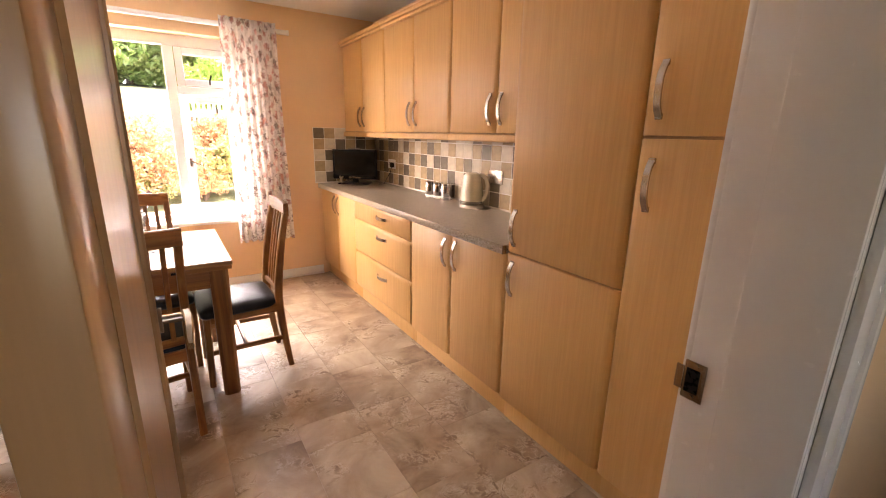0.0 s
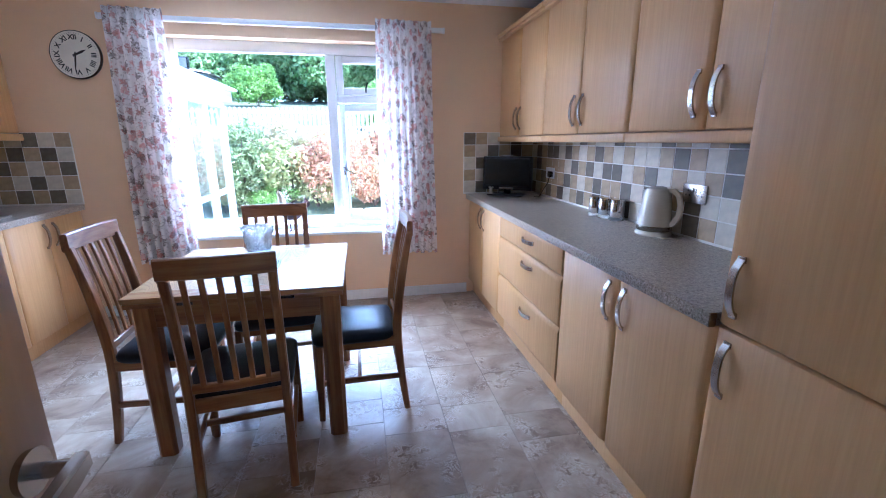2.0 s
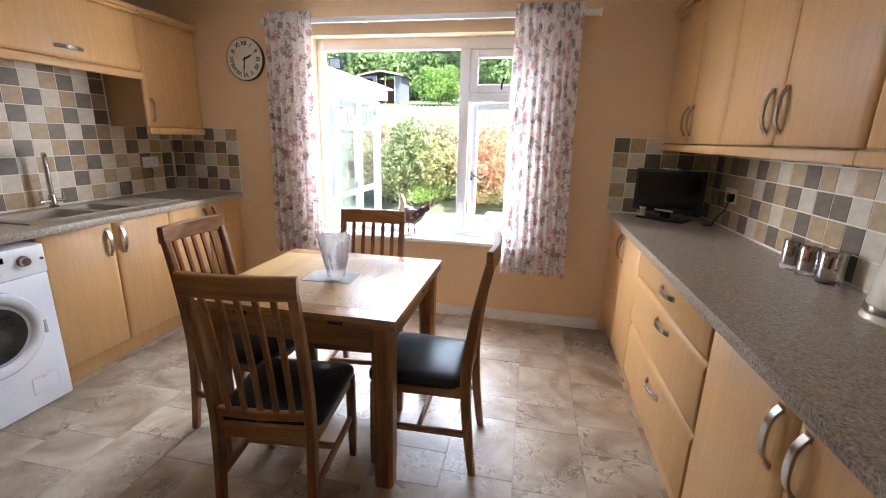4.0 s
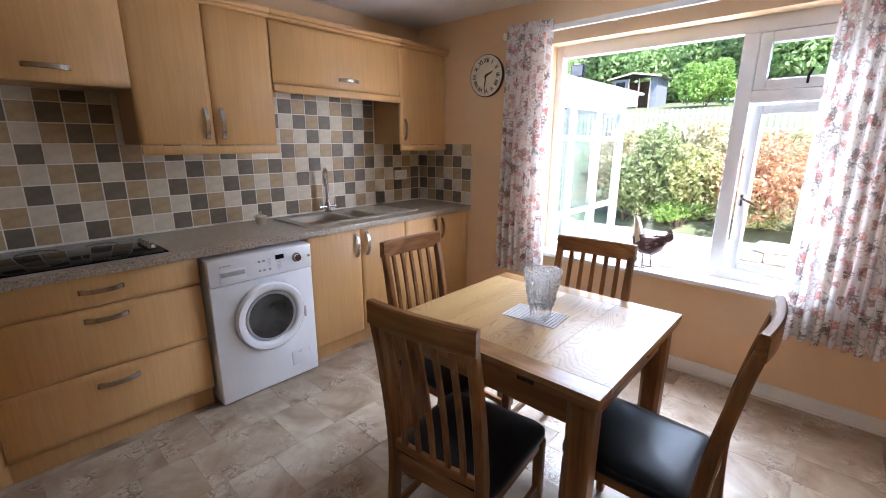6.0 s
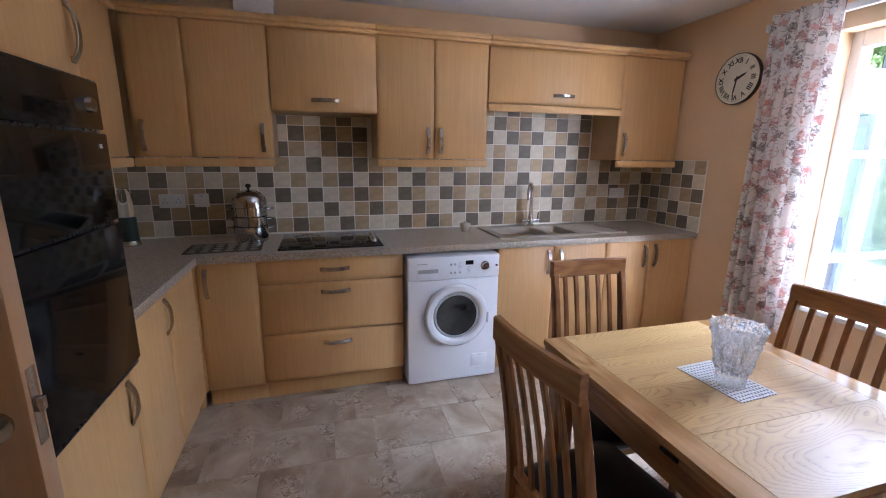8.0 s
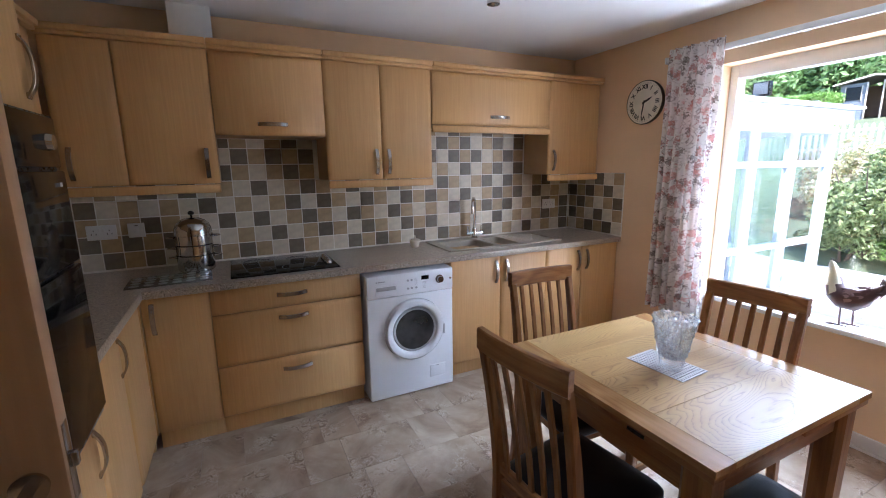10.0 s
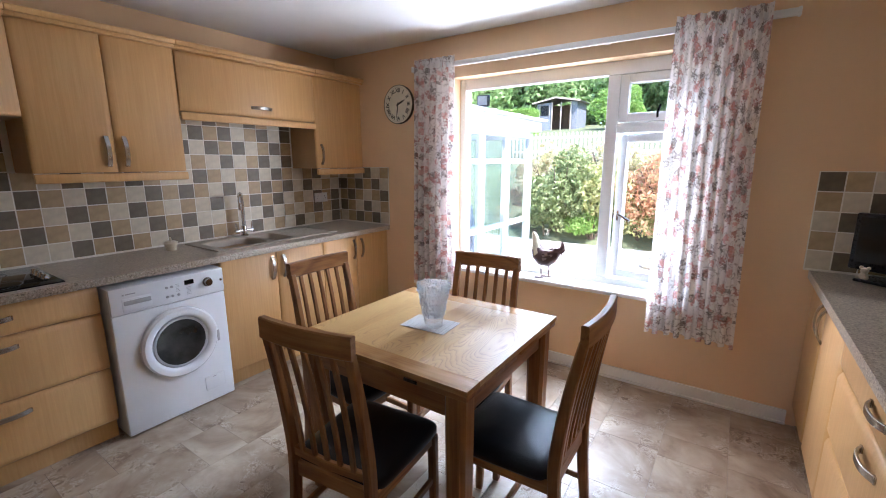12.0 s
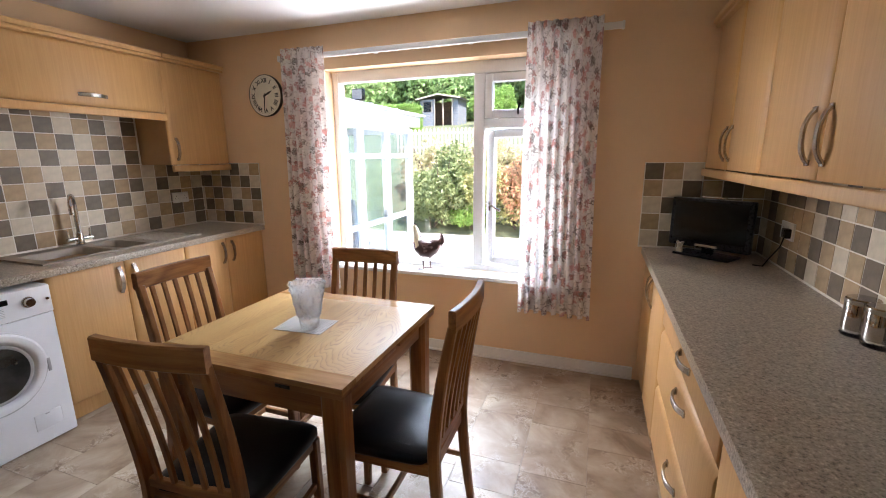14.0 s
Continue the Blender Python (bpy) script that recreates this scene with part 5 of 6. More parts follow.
bx = thing("set_top_box", pose(1.757, 4.205, 1.2355, 0, 0, -37), "slim silver receiver lying on the television", "receiver")
bm = nb()
box(bm, -0.06, 0.06, -0.022, 0.025, 0, 0.012, 0.003)
part("case", bm, STEEL, bx)
bm = nb()
lathe(bm, [(0, 0), (0.018, 0.002), (0.02, 0.012), (0.014, 0.026), (0.012, 0.03), (0.016, 0.04), (0.014, 0.052), (0, 0.058)], 18)
for s in (-1, 1):
    bmesh.ops.create_icosphere(bm, subdivisions=2, radius=0.009, matrix=Matrix.Translation((s * 0.014, 0, 0.055)))
    bmesh.ops.create_icosphere(bm, subdivisions=2, radius=0.008, matrix=Matrix.Translation((s * 0.016, -0.016, 0.008)))
fo = new("figurine", mesh_of("figurine", bm, CREAM))
fo.matrix_world = pose(1.750, 4.195, 0.91, 0, 0, -37) @ pose(-0.12, -0.065, 0.014)
tagged(fo, "small cream ceramic figurine on the television stand", "figurine")

# ---- kettle and canisters ----
kt = thing("electric_kettle", pose(1.945, 2.545, 0.91, 0, 0, -62), "cream jug kettle with a steel band on its base", "kettle")
bm = nb()
lathe(bm, [(0, 0), (0.083, 0), (0.086, 0.006), (0.082, 0.020), (0.078, 0.022)], 36)
part("power_base", bm, KETTLE, kt)
bm = nb()
lathe(bm, [(0.080, 0.024), (0.082, 0.028), (0.081, 0.046), (0.079, 0.048)], 36)
part("steel_band", bm, STEEL, kt)
bm = nb()
lathe(bm, [(0.079, 0.048), (0.078, 0.06), (0.070, 0.14), (0.061, 0.205), (0.056, 0.216)], 36)
for v in bm.verts:
    if v.co.z > 0.17 and v.co.x < -0.035:
        v.co.x -= 0.020 * (v.co.z - 0.17) / 0.046 * max(0, 1 - abs(v.co.y) / 0.035)
body = part("jug", bm, KETTLE, kt)
bm = nb()
lathe(bm, [(0.056, 0.216), (0.052, 0.226), (0.03, 0.236), (0, 0.238)], 36)
part("lid", bm, KETTLE, kt)
bm = nb()
sweep(bm, [(0.045, 0, 0.222), (0.075, 0, 0.222), (0.100, 0, 0.200), (0.112, 0, 0.155), (0.108, 0, 0.105), (0.092, 0, 0.07), (0.075, 0, 0.055)], 0.024, 0.018, (0, 1, 0))
part("handle", bm, KETTLE, kt)
bm = nb()
box(bm, -0.012, 0.012, -0.001, 0.001, 0.07, 0.19, 0.0)
bmesh.ops.transform(bm, matrix=pose(-0.02, -0.0665, 0.0, -6.0, 0, 0), verts=bm.verts)
part("level_window", bm, GREYPL, body)
bm = nb()
tube(bm, [(0.05, -0.07, 0.004), (0.09, -0.09, 0.004), (0.13, -0.05, 0.004), (0.13, 0.03, 0.004), (0.11, 0.09, 0.004)], 0.0035, 8)
part("flex", bm, KETTLE, kt)
for i, (x, y) in enumerate(((1.950, 3.10), (1.965, 3.015), (1.985, 2.925))):
    cn = thing("storage_canister", pose(x, y, 0.91), "polished steel storage canister with a clear foot", "canister", "canisters on the worktop")
    bm = nb()
    lathe(bm, [(0, 0), (0.041, 0), (0.043, 0.004), (0.042, 0.022)], 32)
    part("clear_foot", bm, CRYSTAL, cn)
    bm = nb()
    lathe(bm, [(0.0, 0.020), (0.0425, 0.022), (0.043, 0.026), (0.043, 0.104), (0.041, 0.108)], 32)
    part("can", bm, CHROME, cn)
    bm = nb()
    lathe(bm, [(0.044, 0.106), (0.044, 0.120), (0.040, 0.124), (0, 0.124)], 32)
    part("lid", bm, CHROME, cn)

# ---- on the table ----
mt = thing("table_mat", pose(-0.024, 2.905, TZ, 0, 0, 4), "small white woven mat with dark squares", "mat")
bm = nb()
box(bm, -0.112, 0.112, -0.076, 0.076, 0.0, 0.0015)
part("backing", bm, plain("dark_mat_backing", (0.06, 0.045, 0.042), 0.9, 0, 0.1, 40), mt, "dark cloth backing")
bm = nb()
for k in range(17):
    xx = -0.108 + k * 0.0135
    box(bm, xx - 0.0027, xx + 0.0027, -0.078, 0.078, 0.0015, 0.003)
for k in range(12):
    yy = -0.0743 + k * 0.0135
    box(bm, -0.114, 0.114, yy - 0.0027, yy + 0.0027, 0.0018, 0.0033)
part("weave", bm, plain("white_mat_weave", (0.68, 0.65, 0.61), 0.8, 0, 0.05, 60), mt, "white crossed strips")
vase = thing("crystal_vase", pose(0.002, 2.896, TZ + 0.003), "heavy clear cut-glass vase standing on the mat", "vase")
bm = nb()
prof = [(0, 0), (0.040, 0), (0.042, 0.004)]
for i in range(1, 37):
    z = i / 36 * 0.2
    prof.append((0.041 + 0.028 * (z / 0.2) ** 1.3, z))
prof += [(0.064, 0.200), (0.058, 0.16), (0.046, 0.09), (0.036, 0.045), (0, 0.042)]
lathe(bm, prof, 96)
for v in bm.verts:
    r = math.hypot(v.co.x, v.co.y)
    if r > 0.038 and v.co.z > 0.055 and r > 0.036 + 0.028 * (v.co.z / 0.2) ** 1.3:
        n = noise.noise(Vector((v.co.x * 110, v.co.y * 110, v.co.z * 95)))
        k = 1 + 0.30 * abs(n)
        v.co.x *= k
        v.co.y *= k
        if v.co.z > 0.195:
            v.co.z += 0.008 * n
part("glass", bm, PRESSED, vase, "", 8)

# ---- rooster on the sill ----
bm = nb()
body_pts = [((-0.100, 0.345), 0.006), ((-0.094, 0.325), 0.016), ((-0.085, 0.30), 0.022), ((-0.078, 0.26), 0.028), ((-0.070, 0.22), 0.042), ((-0.052, 0.185), 0.060), ((-0.02, 0.16), 0.070), ((0.02, 0.155), 0.066), ((0.055, 0.17), 0.050), ((0.085, 0.20), 0.032), ((0.11, 0.235), 0.014), ((0.12, 0.255), 0.004)]
tube(bm, [(a, 0, b) for (a, b), r in body_pts], [r for _, r in body_pts], 18)
for f in bm.faces:
    cz = f.calc_center_median()
    f.material_index = 1 if cz.x < -0.045 and cz.z > 0.190 else 0
rr = random.Random(4)
for k in range(60):
    s = -1 if k % 2 else 1
    u = rr.uniform(-0.05, 0.075)
    z = 0.165 + rr.uniform(-0.035, 0.035) + max(0, u) * 0.3
    rad = 0.066 - abs(u) * 0.32
    yy = s * math.sqrt(max(0.0004, rad * rad - (z - 0.162) ** 2)) * 1.04
    L, wd = rr.uniform(0.035, 0.055), 0.009
    p0 = Vector((u, yy, z))
    d = Vector((0.9, s * 0.05, 0.35)).normalized()
    up = Vector((-0.35, 0, 0.9))
    q = [p0 - up * wd, p0 + up * wd, p0 + d * L * 0.7 + up * wd, p0 + d * L, p0 + d * L * 0.7 - up * wd]
    q = [a + Vector((0, s * (0.002 + 0.004 * i / 4), 0)) for i, a in enumerate(q)]
    fa = bm.faces.new([bm.verts.new(a) for a in q])
    fa.material_index = 2 if k % 3 == 0 else 0
for k in range(7):
    a = radians(20 + 9 * k)
    p0 = Vector((0.085, (k - 3) * 0.006, 0.20))
    tip = p0 + Vector((math.cos(a) * 0.07, (k - 3) * 0.006, math.sin(a) * 0.085))
    sweep(bm, [p0, (p0 + tip) / 2 + Vector((0.008, 0, -0.006)), tip], [0.004, 0.005, 0.002], [0.012, 0.018, 0.006])
n0 = len(bm.faces)
for s in (-1, 1):
    tube(bm, [(-0.005 + s * 0.02, s * 0.024, 0.11), (0.0 + s * 0.02, s * 0.026, 0.004)], 0.0045, 8)
    for ang in (160, 180, 200, 0):
        a = radians(ang)
        L = 0.055 if ang else 0.035
        tube(bm, [(s * 0.02, s * 0.026, 0.005), (s * 0.02 + math.cos(a) * L, s * 0.026 + math.sin(a) * L, 0.003)], [0.004, 0.002], 6)
tube(bm, [(-0.098, 0, 0.33), (-0.12, 0, 0.325)], [0.006, 0.001], 8)
for k in range(4):
    tube(bm, [(-0.100 + 0.008 * k, 0, 0.34), (-0.102 + 0.009 * k, 0, 0.358 - 0.003 * k)], [0.005, 0.002], 6)
me = mesh_of("rooster_ornament", bm, plain("brown_painted_metal", (0.10, 0.055, 0.05), 0.45, 0.2, 0.3, 30))
me.materials.append(plain("cream_painted_metal", (0.80, 0.74, 0.54), 0.45, 0.1, 0.12, 20))
me.materials.append(plain("mauve_painted_metal", (0.34, 0.25, 0.24), 0.45, 0.2, 0.2, 20))
ro = new("rooster_ornament", me)
ro.matrix_world = pose(-0.055, 4.405, WZ0, 0, 0, 4)
tagged(ro, "brown and cream painted metal cockerel standing on the sill", "ornament")

# ---- wall clock ----
clock = thing("wall_clock", pose(-1.39, YN, 1.957), "round cream wall clock with Roman numerals", "clock")
bm = nb()
lathe(bm, [(0, 0), (0.157, 0), (0.159, 0.010), (0.159, 0.024), (0.156, 0.029), (0.1535, 0.029), (0.153, 0.022)], 64)
bmesh.ops.transform(bm, matrix=pose(0, 0, 0, 90, 0, 0), verts=bm.verts)
part("case", bm, plain("dark_bronze", (0.07, 0.055, 0.04), 0.4, 0.6, 0.2, 12), clock)
bm = nb()
bmesh.ops.create_cone(bm, cap_ends=True, segments=64, radius1=0.1545, radius2=0.1545, depth=0.004, matrix=pose(0, -0.024, 0, 90))
face = part("dial", bm, plain("aged_cream_dial", (0.80, 0.75, 0.62), 0.5, 0, 0.10, 9), clock)
INK = plain("black_ink", (0.02, 0.018, 0.016), 0.5, 0, 0.1, 10)


def lettering(text, size, m, parent, name="numeral", mat=None):
    cu = bpy.data.curves.new("text", 'FONT')
    cu.body, cu.size, cu.align_x, cu.align_y, cu.extrude = text, size, 'CENTER', 'CENTER', 0.0004
    cu.offset = size * 0.028
    tmp = bpy.data.objects.new("text", cu)
    scene.collection.objects.link(tmp)
    dg = bpy.context.evaluated_depsgraph_get()
    me = bpy.data.meshes.new_from_object(tmp.evaluated_get(dg))
    bpy.data.objects.remove(tmp)
    me.materials.clear()
    me.materials.append(mat or INK)
    o = part(name, me, mat or INK, parent)
    o.matrix_local = m
    return o


for k, s in enumerate(("XII", "I", "II", "III", "IIII", "V", "VI", "VII", "VIII", "IX", "X", "XI")):
    a = radians(30 * k)
    lettering(s, 0.044, pose(math.sin(a) * 0.112, -0.0268, math.cos(a) * 0.112, 90, 0, 0) @ pose(0, 0, 0, 0, 0, -30 * k), face)
for k in range(60):
    a = radians(6 * k)
    bm = nb()
    box(bm, -0.0006, 0.0006, -0.0268, -0.0262, 0.136, 0.142)
    bmesh.ops.transform(bm, matrix=pose(0, 0, 0, 0, 6 * k, 0), verts=bm.verts)
    part("minute_mark", bm, INK, face)
for ln, wd, ang, nm in ((0.078, 0.014, 65, "hour_hand"), (0.112, 0.010, 189, "minute_hand")):
    bm = nb()
    sweep(bm, [(0, -0.029, -0.018), (0, -0.029, ln * 0.6), (0, -0.029, ln)], [wd, wd * 1.1, 0.0015], 0.0012, (0, 1, 0))
    bmesh.ops.transform(bm, matrix=pose(0, 0, 0, 0, ang, 0), verts=bm.verts)
    part(nm, bm, INK, clock)
bm = nb()
bmesh.ops.create_cone(bm, cap_ends=True, segments=20, radius1=0.008, radius2=0.007, depth=0.005, matrix=pose(0, -0.030, 0, 90))
part("hub", bm, INK, clock)

# ---- garden ----
def ground_z(x, y):
    """Patio level near the house, a terrace behind the low wall, then a rising bank."""
    base = -0.15
    if y > 9.7:
        base += min(1.0, (y - 9.7) / 0.3) * 0.25
    if y > 11:
        base += min(y - 11, 3.4) * 0.42
    if y > 14.4:
        base += (min(y, 40) - 14.4) * 0.118
    if y > 40:
        base += (min(y, 90) - 40) * 0.05
    return base + (0.05 * noise.noise(Vector((x * 0.3, y * 0.3, 0))) if y > 9.6 else 0)


xs = [-600, -200, -80, -40] + [-30 + 1.5 * i for i in range(37)] + [40, 80, 200, 600]
ys = [-600, -200, -60, -20, -8, 4.63, 7, 9.0, 9.5, 9.7, 10, 11] + [12 + 1.5 * i for i in range(20)] + [45, 60, 90, 200, 600]
vs = [(x, y, ground_z(x, y)) for y in ys for x in xs]
w = len(xs)
fs = [(j * w + i, j * w + i + 1, (j + 1) * w + i + 1, (j + 1) * w + i) for j in range(len(ys) - 1) for i in range(w - 1)]
me = bpy.data.meshes.new("ground")
me.from_pydata(vs, [], fs)
me.materials.append(GROUNDM)
tagged(new("ground", me), "dry grassy garden ground rising behind the house", "ground", kind="structure")
pav = new("pavement")
tagged(pav, "pale sunlit patio paving behind the house", "patio", kind="structure")
slab_b = nb()
box(slab_b, -0.297, 0.297, -0.297, 0.297, 0, 0.03, 0.006, 1)
slab_me = mesh_of("slab", slab_b, PAVING)
for i in range(13):
    for j in range(9):
        o = part("slab", slab_me, PAVING, pav)
        o.location = (-4.0 + 0.604 * i, 4.95 + 0.604 * j, -0.145)


def leaves(name, n, shape, size, mat, parent, seed):
    """Many small folded leaves scattered through a volume; shape(rng) gives centres."""
    rng = np.random.default_rng(seed)
    c = shape(rng, n)
    d = rng.normal(size=(n, 3))
    d /= np.linalg.norm(d, axis=1)[:, None]
    e = np.cross(d, rng.normal(size=(n, 3)))
    e /= np.linalg.norm(e, axis=1)[:, None]
    s = size * rng.uniform(0.6, 1.4, n)[:, None]
    nrm = np.cross(d, e)
    v = np.stack([c - d * s, c + e * s * 0.5 + nrm * s * 0.15, c + d * s, c - e * s * 0.5 + nrm * s * 0.15], 1).reshape(-1, 3)
    f = np.arange(4 * n).reshape(-1, 4)
    f = np.concatenate([f[:, [0, 1, 2]], f[:, [0, 2, 3]]])
    me = bpy.data.meshes.new(name)
    me.from_pydata(v.tolist(), [], f.tolist())
    me.materials.append(mat)
    return part(name, me, mat, parent)


def clumps(cx, cy, cz, rx, ry, rz, k, seed):
    """Leaves gathered on the shells of overlapping lumps inside an ellipsoid, leaving gaps."""
    r0 = np.random.default_rng(seed)
    p = r0.normal(size=(k, 3))
    p /= np.linalg.norm(p, axis=1)[:, None]
    p *= r0.uniform(0.45, 0.95, (k, 1))
    p[:, 2] = np.abs(p[:, 2]) * 1.0 - 0.25
    rad = r0.uniform(0.22, 0.42, k)

    def f(rng, n):
        i = rng.integers(0, k, n)
        q = rng.normal(size=(n, 3))
        q /= np.linalg.norm(q, axis=1)[:, None]
        q *= (rng.uniform(0.55, 1.0, n) ** 0.5)[:, None]
        q = p[i] + q * rad[i][:, None]
        return np.stack([cx + q[:, 0] * rx, cy + q[:, 1] * ry, cz + q[:, 2] * rz], 1)
    return f


def shrub(x, y, rx, ry, h, mat, label, seed, n=5200, size=0.045):
    z = ground_z(x, y)
    t = thing("shrub", pose(x, y, z), label, "shrub", "shrubs behind the patio")
    rnd = random.Random(seed)
    for k in range(5):
        a = rnd.uniform(0, 6.28)
        bm = nb()
        tube(bm, [(0.04 * math.cos(a), 0.04 * math.sin(a), -0.05), (rx * 0.3 * math.cos(a), ry * 0.3 * math.sin(a), h * 0.35), (rx * 0.6 * math.cos(a), ry * 0.6 * math.sin(a), h * 0.75)], [0.025, 0.016, 0.006], 7)
        part("stem", bm, BARK, t)
    leaves("foliage", n, clumps(0, 0, h * 0.42, rx, ry, h * 0.62, 26, seed), size, mat, t, seed)
    return t


shrub(-1.95, 10.0, 0.85, 0.7, 1.75, LEAF_G, "dense dark green shrub behind the patio", 1, 7000)
shrub(-0.95, 10.2, 0.75, 0.6, 1.45, LEAF_Y, "yellow-green leafy shrub behind the patio", 2, 6000)
shrub(0.1, 10.1, 0.95, 0.7, 1.70, LEAF_R, "red-leaved maple shrub behind the patio", 3, 7500, 0.04)
shrub(1.5, 10.2, 0.8, 0.6, 1.35, LEAF_Y, "yellow-green shrub behind the patio", 4, 5200)
shrub(-1.2, 9.90, 0.55, 0.3, 0.50, LEAF_H, "low bright green plant at the edge of the bed", 5, 2600, 0.03)
shrub(-2.9, 11.9, 0.95, 0.6, 1.60, LEAF_P, "pale yellow-green shrub on the bank", 11, 5000)
shrub(-1.5, 12.1, 0.95, 0.6, 1.50, LEAF_P, "pale yellow-green shrub on the bank", 12, 5000)
shrub(-0.2, 12.0, 0.95, 0.6, 1.42, LEAF_P, "pale yellow-green shrub on the bank", 13, 5000)
shrub(1.1, 12.0, 0.95, 0.6, 1.45, LEAF_R, "reddish shrub on the bank", 14, 5000)
shrub(-2.15, 9.90, 0.6, 0.3, 0.6, LEAF_G, "low green plant at the edge of the bed", 15, 2600, 0.03)
shrub(-0.3, 9.92, 0.55, 0.3, 0.62, LEAF_Y, "low yellow-green plant at the edge of the bed", 16, 2600, 0.03)
shrub(0.8, 9.95, 0.5, 0.3, 0.65, LEAF_R, "low red-leaved plant at the edge of the bed", 17, 2600, 0.03)
shrub(-5.6, 31.0, 1.6, 1.2, 2.8, LEAF_H, "bright green young tree on the bank beside the shed", 8, 5200, 0.09)
shrub(2.0, 16.0, 1.4, 1.0, 1.8, LEAF_H, "green bush on the bank", 9, 5200, 0.07)

# low stone wall in front of the bed
bedwall = thing("retaining_wall", pose(-1.2, 7.90, -0.12), "low rough stone wall beside the flower bed", "garden wall", kind="structure")
rw = random.Random(21)
for row in range(3):
    x = 1.15 + 0.12 * row
    while x < 4.4:
        L = rw.uniform(0.22, 0.42)
        b = nb()
        box(b, x, x + L - 0.014, -0.09 + rw.uniform(-0.015, 0.015), 0.10, row * 0.125, row * 0.125 + 0.132, 0.025, 1)
        part("stone", b, STONE, bedwall)
        x += L

# conservatory on the left, its side towards the window
cons = thing("conservatory", pose(-1.0, 5.5, -0.12), "white framed glass conservatory with an opal roof", "conservatory")
def cbox(name, x0, x1, y0, y1, z0, z1, mat=UPVC, bev=0.006, par=None):
    b = nb()
    box(b, x0 + 1.0, x1 + 1.0, y0 - 5.5, y1 - 5.5, z0 + 0.12, z1 + 0.12, bev)
    return part(name, b, mat, par or cons)
cbox("dwarf_wall", -1.09, -1.0, 4.66, 6.34, -0.12, 0.30, RENDERM)
cbox("dwarf_wall", -3.4, -1.09, 6.25, 6.34, -0.12, 0.30, RENDERM)
cbox("sill", -1.12, -0.96, 4.66, 6.38, 0.30, 0.34)
for y0 in (4.66, 5.10, 5.66, 6.26):
    cbox("mullion", -1.07, -1.0, y0, y0 + 0.075, 0.34, 1.80)
for z0, z1 in ((0.34, 0.40), (0.78, 0.83), (1.46, 1.51), (1.74, 1.82)):
    cbox("rail", -1.065, -1.005, 4.735, 6.26, z0, z1)
for y0, y1 in ((4.735, 5.10), (5.175, 5.66), (5.735, 6.26)):
    g = cbox("pane", -1.04, -1.036, y0, y1, 0.40, 1.74, GLASS_B, 0)
    g.visible_shadow = False
for x0 in (-1.95, -2.75, -3.4):
    cbox("mullion", x0, x0 + 0.07, 6.26, 6.33, 0.34, 1.80)
for z0, z1 in ((0.34, 0.40), (1.46, 1.51), (1.74, 1.82)):
    cbox("rail", -3.33, -1.07, 6.265, 6.325, z0, z1)
g = cbox("pane", -3.33, -1.07, 6.294, 6.298, 0.40, 1.74, GLASS_B, 0)
g.visible_shadow = False
cbox("gutter", -1.06, -0.93, 4.64, 6.42, 1.82, 1.93)
b = nb()
for k in range(10):
    x0 = -0.98 - k * 0.25
    z0 = 1.945 + k * 0.012
    sweep(b, [(x0 + 1.0, 4.66 - 5.5, z0 + 0.12), (x0 + 1.0, 6.40 - 5.5, z0 + 0.12 - 0.0)], 0.25, 0.02)
part("roof", b, POLYC, cons, "opal white sloping roof sheets")
for k in range(4):
    yy = 4.72 + k * 0.55
    b = nb()
    sweep(b, [(0.05, yy - 5.5, 2.085), (-2.3, yy - 5.5, 2.20)], 0.05, 0.04)
    part("roof_bar", b, UPVC, cons)
chairs_out = thing("garden_chair", pose(-1.75, 5.5, -0.12), "blue-grey covered garden chair inside the conservatory", "chair")
b = nb()
box(b, -0.3, 0.3, -0.3, 0.3, 0.02, 0.45, 0.05, 3)
part("seat", b, plain("blue_grey_cloth", (0.20, 0.25, 0.32), 0.8, 0, 0.1, 8), chairs_out)
b = nb()
sweep(b, [(0.0, 0.26, 0.4), (0.0, 0.32, 0.8), (0.0, 0.36, 1.1)], [0.56, 0.5, 0.36], 0.09, (0, 1, 0))
part("backrest", b, plain("blue_grey_cover", (0.20, 0.25, 0.32), 0.8, 0, 0.1, 8), chairs_out)
lamp_o = thing("security_light", pose(-1.02, 5.12, 1.96), "dark outdoor security light on a bracket", "outdoor light")
b = nb()
box(b, -0.02, 0.02, -0.05, -0.01, -0.03, 0.09, 0.006)
part("bracket", b, BLACKPL, lamp_o)
b = nb()
box(b, 0.0, 0.12, -0.10, -0.05, 0.02, 0.12, 0.012)
hd = part("lamp_housing", b, BLACKPL, lamp_o)
b = nb()
box(b, 0.012, 0.108, -0.104, -0.0995, 0.03, 0.11, 0.003)
part("lens", b, GREYPL, hd)
b = nb()
tube(b, [(0.06, -0.06, 0.02), (0.05, -0.07, -0.03), (0.04, -0.08, -0.05)], [0.02, 0.024, 0.016], 10)
part("sensor", b, BLACKPL, lamp_o)

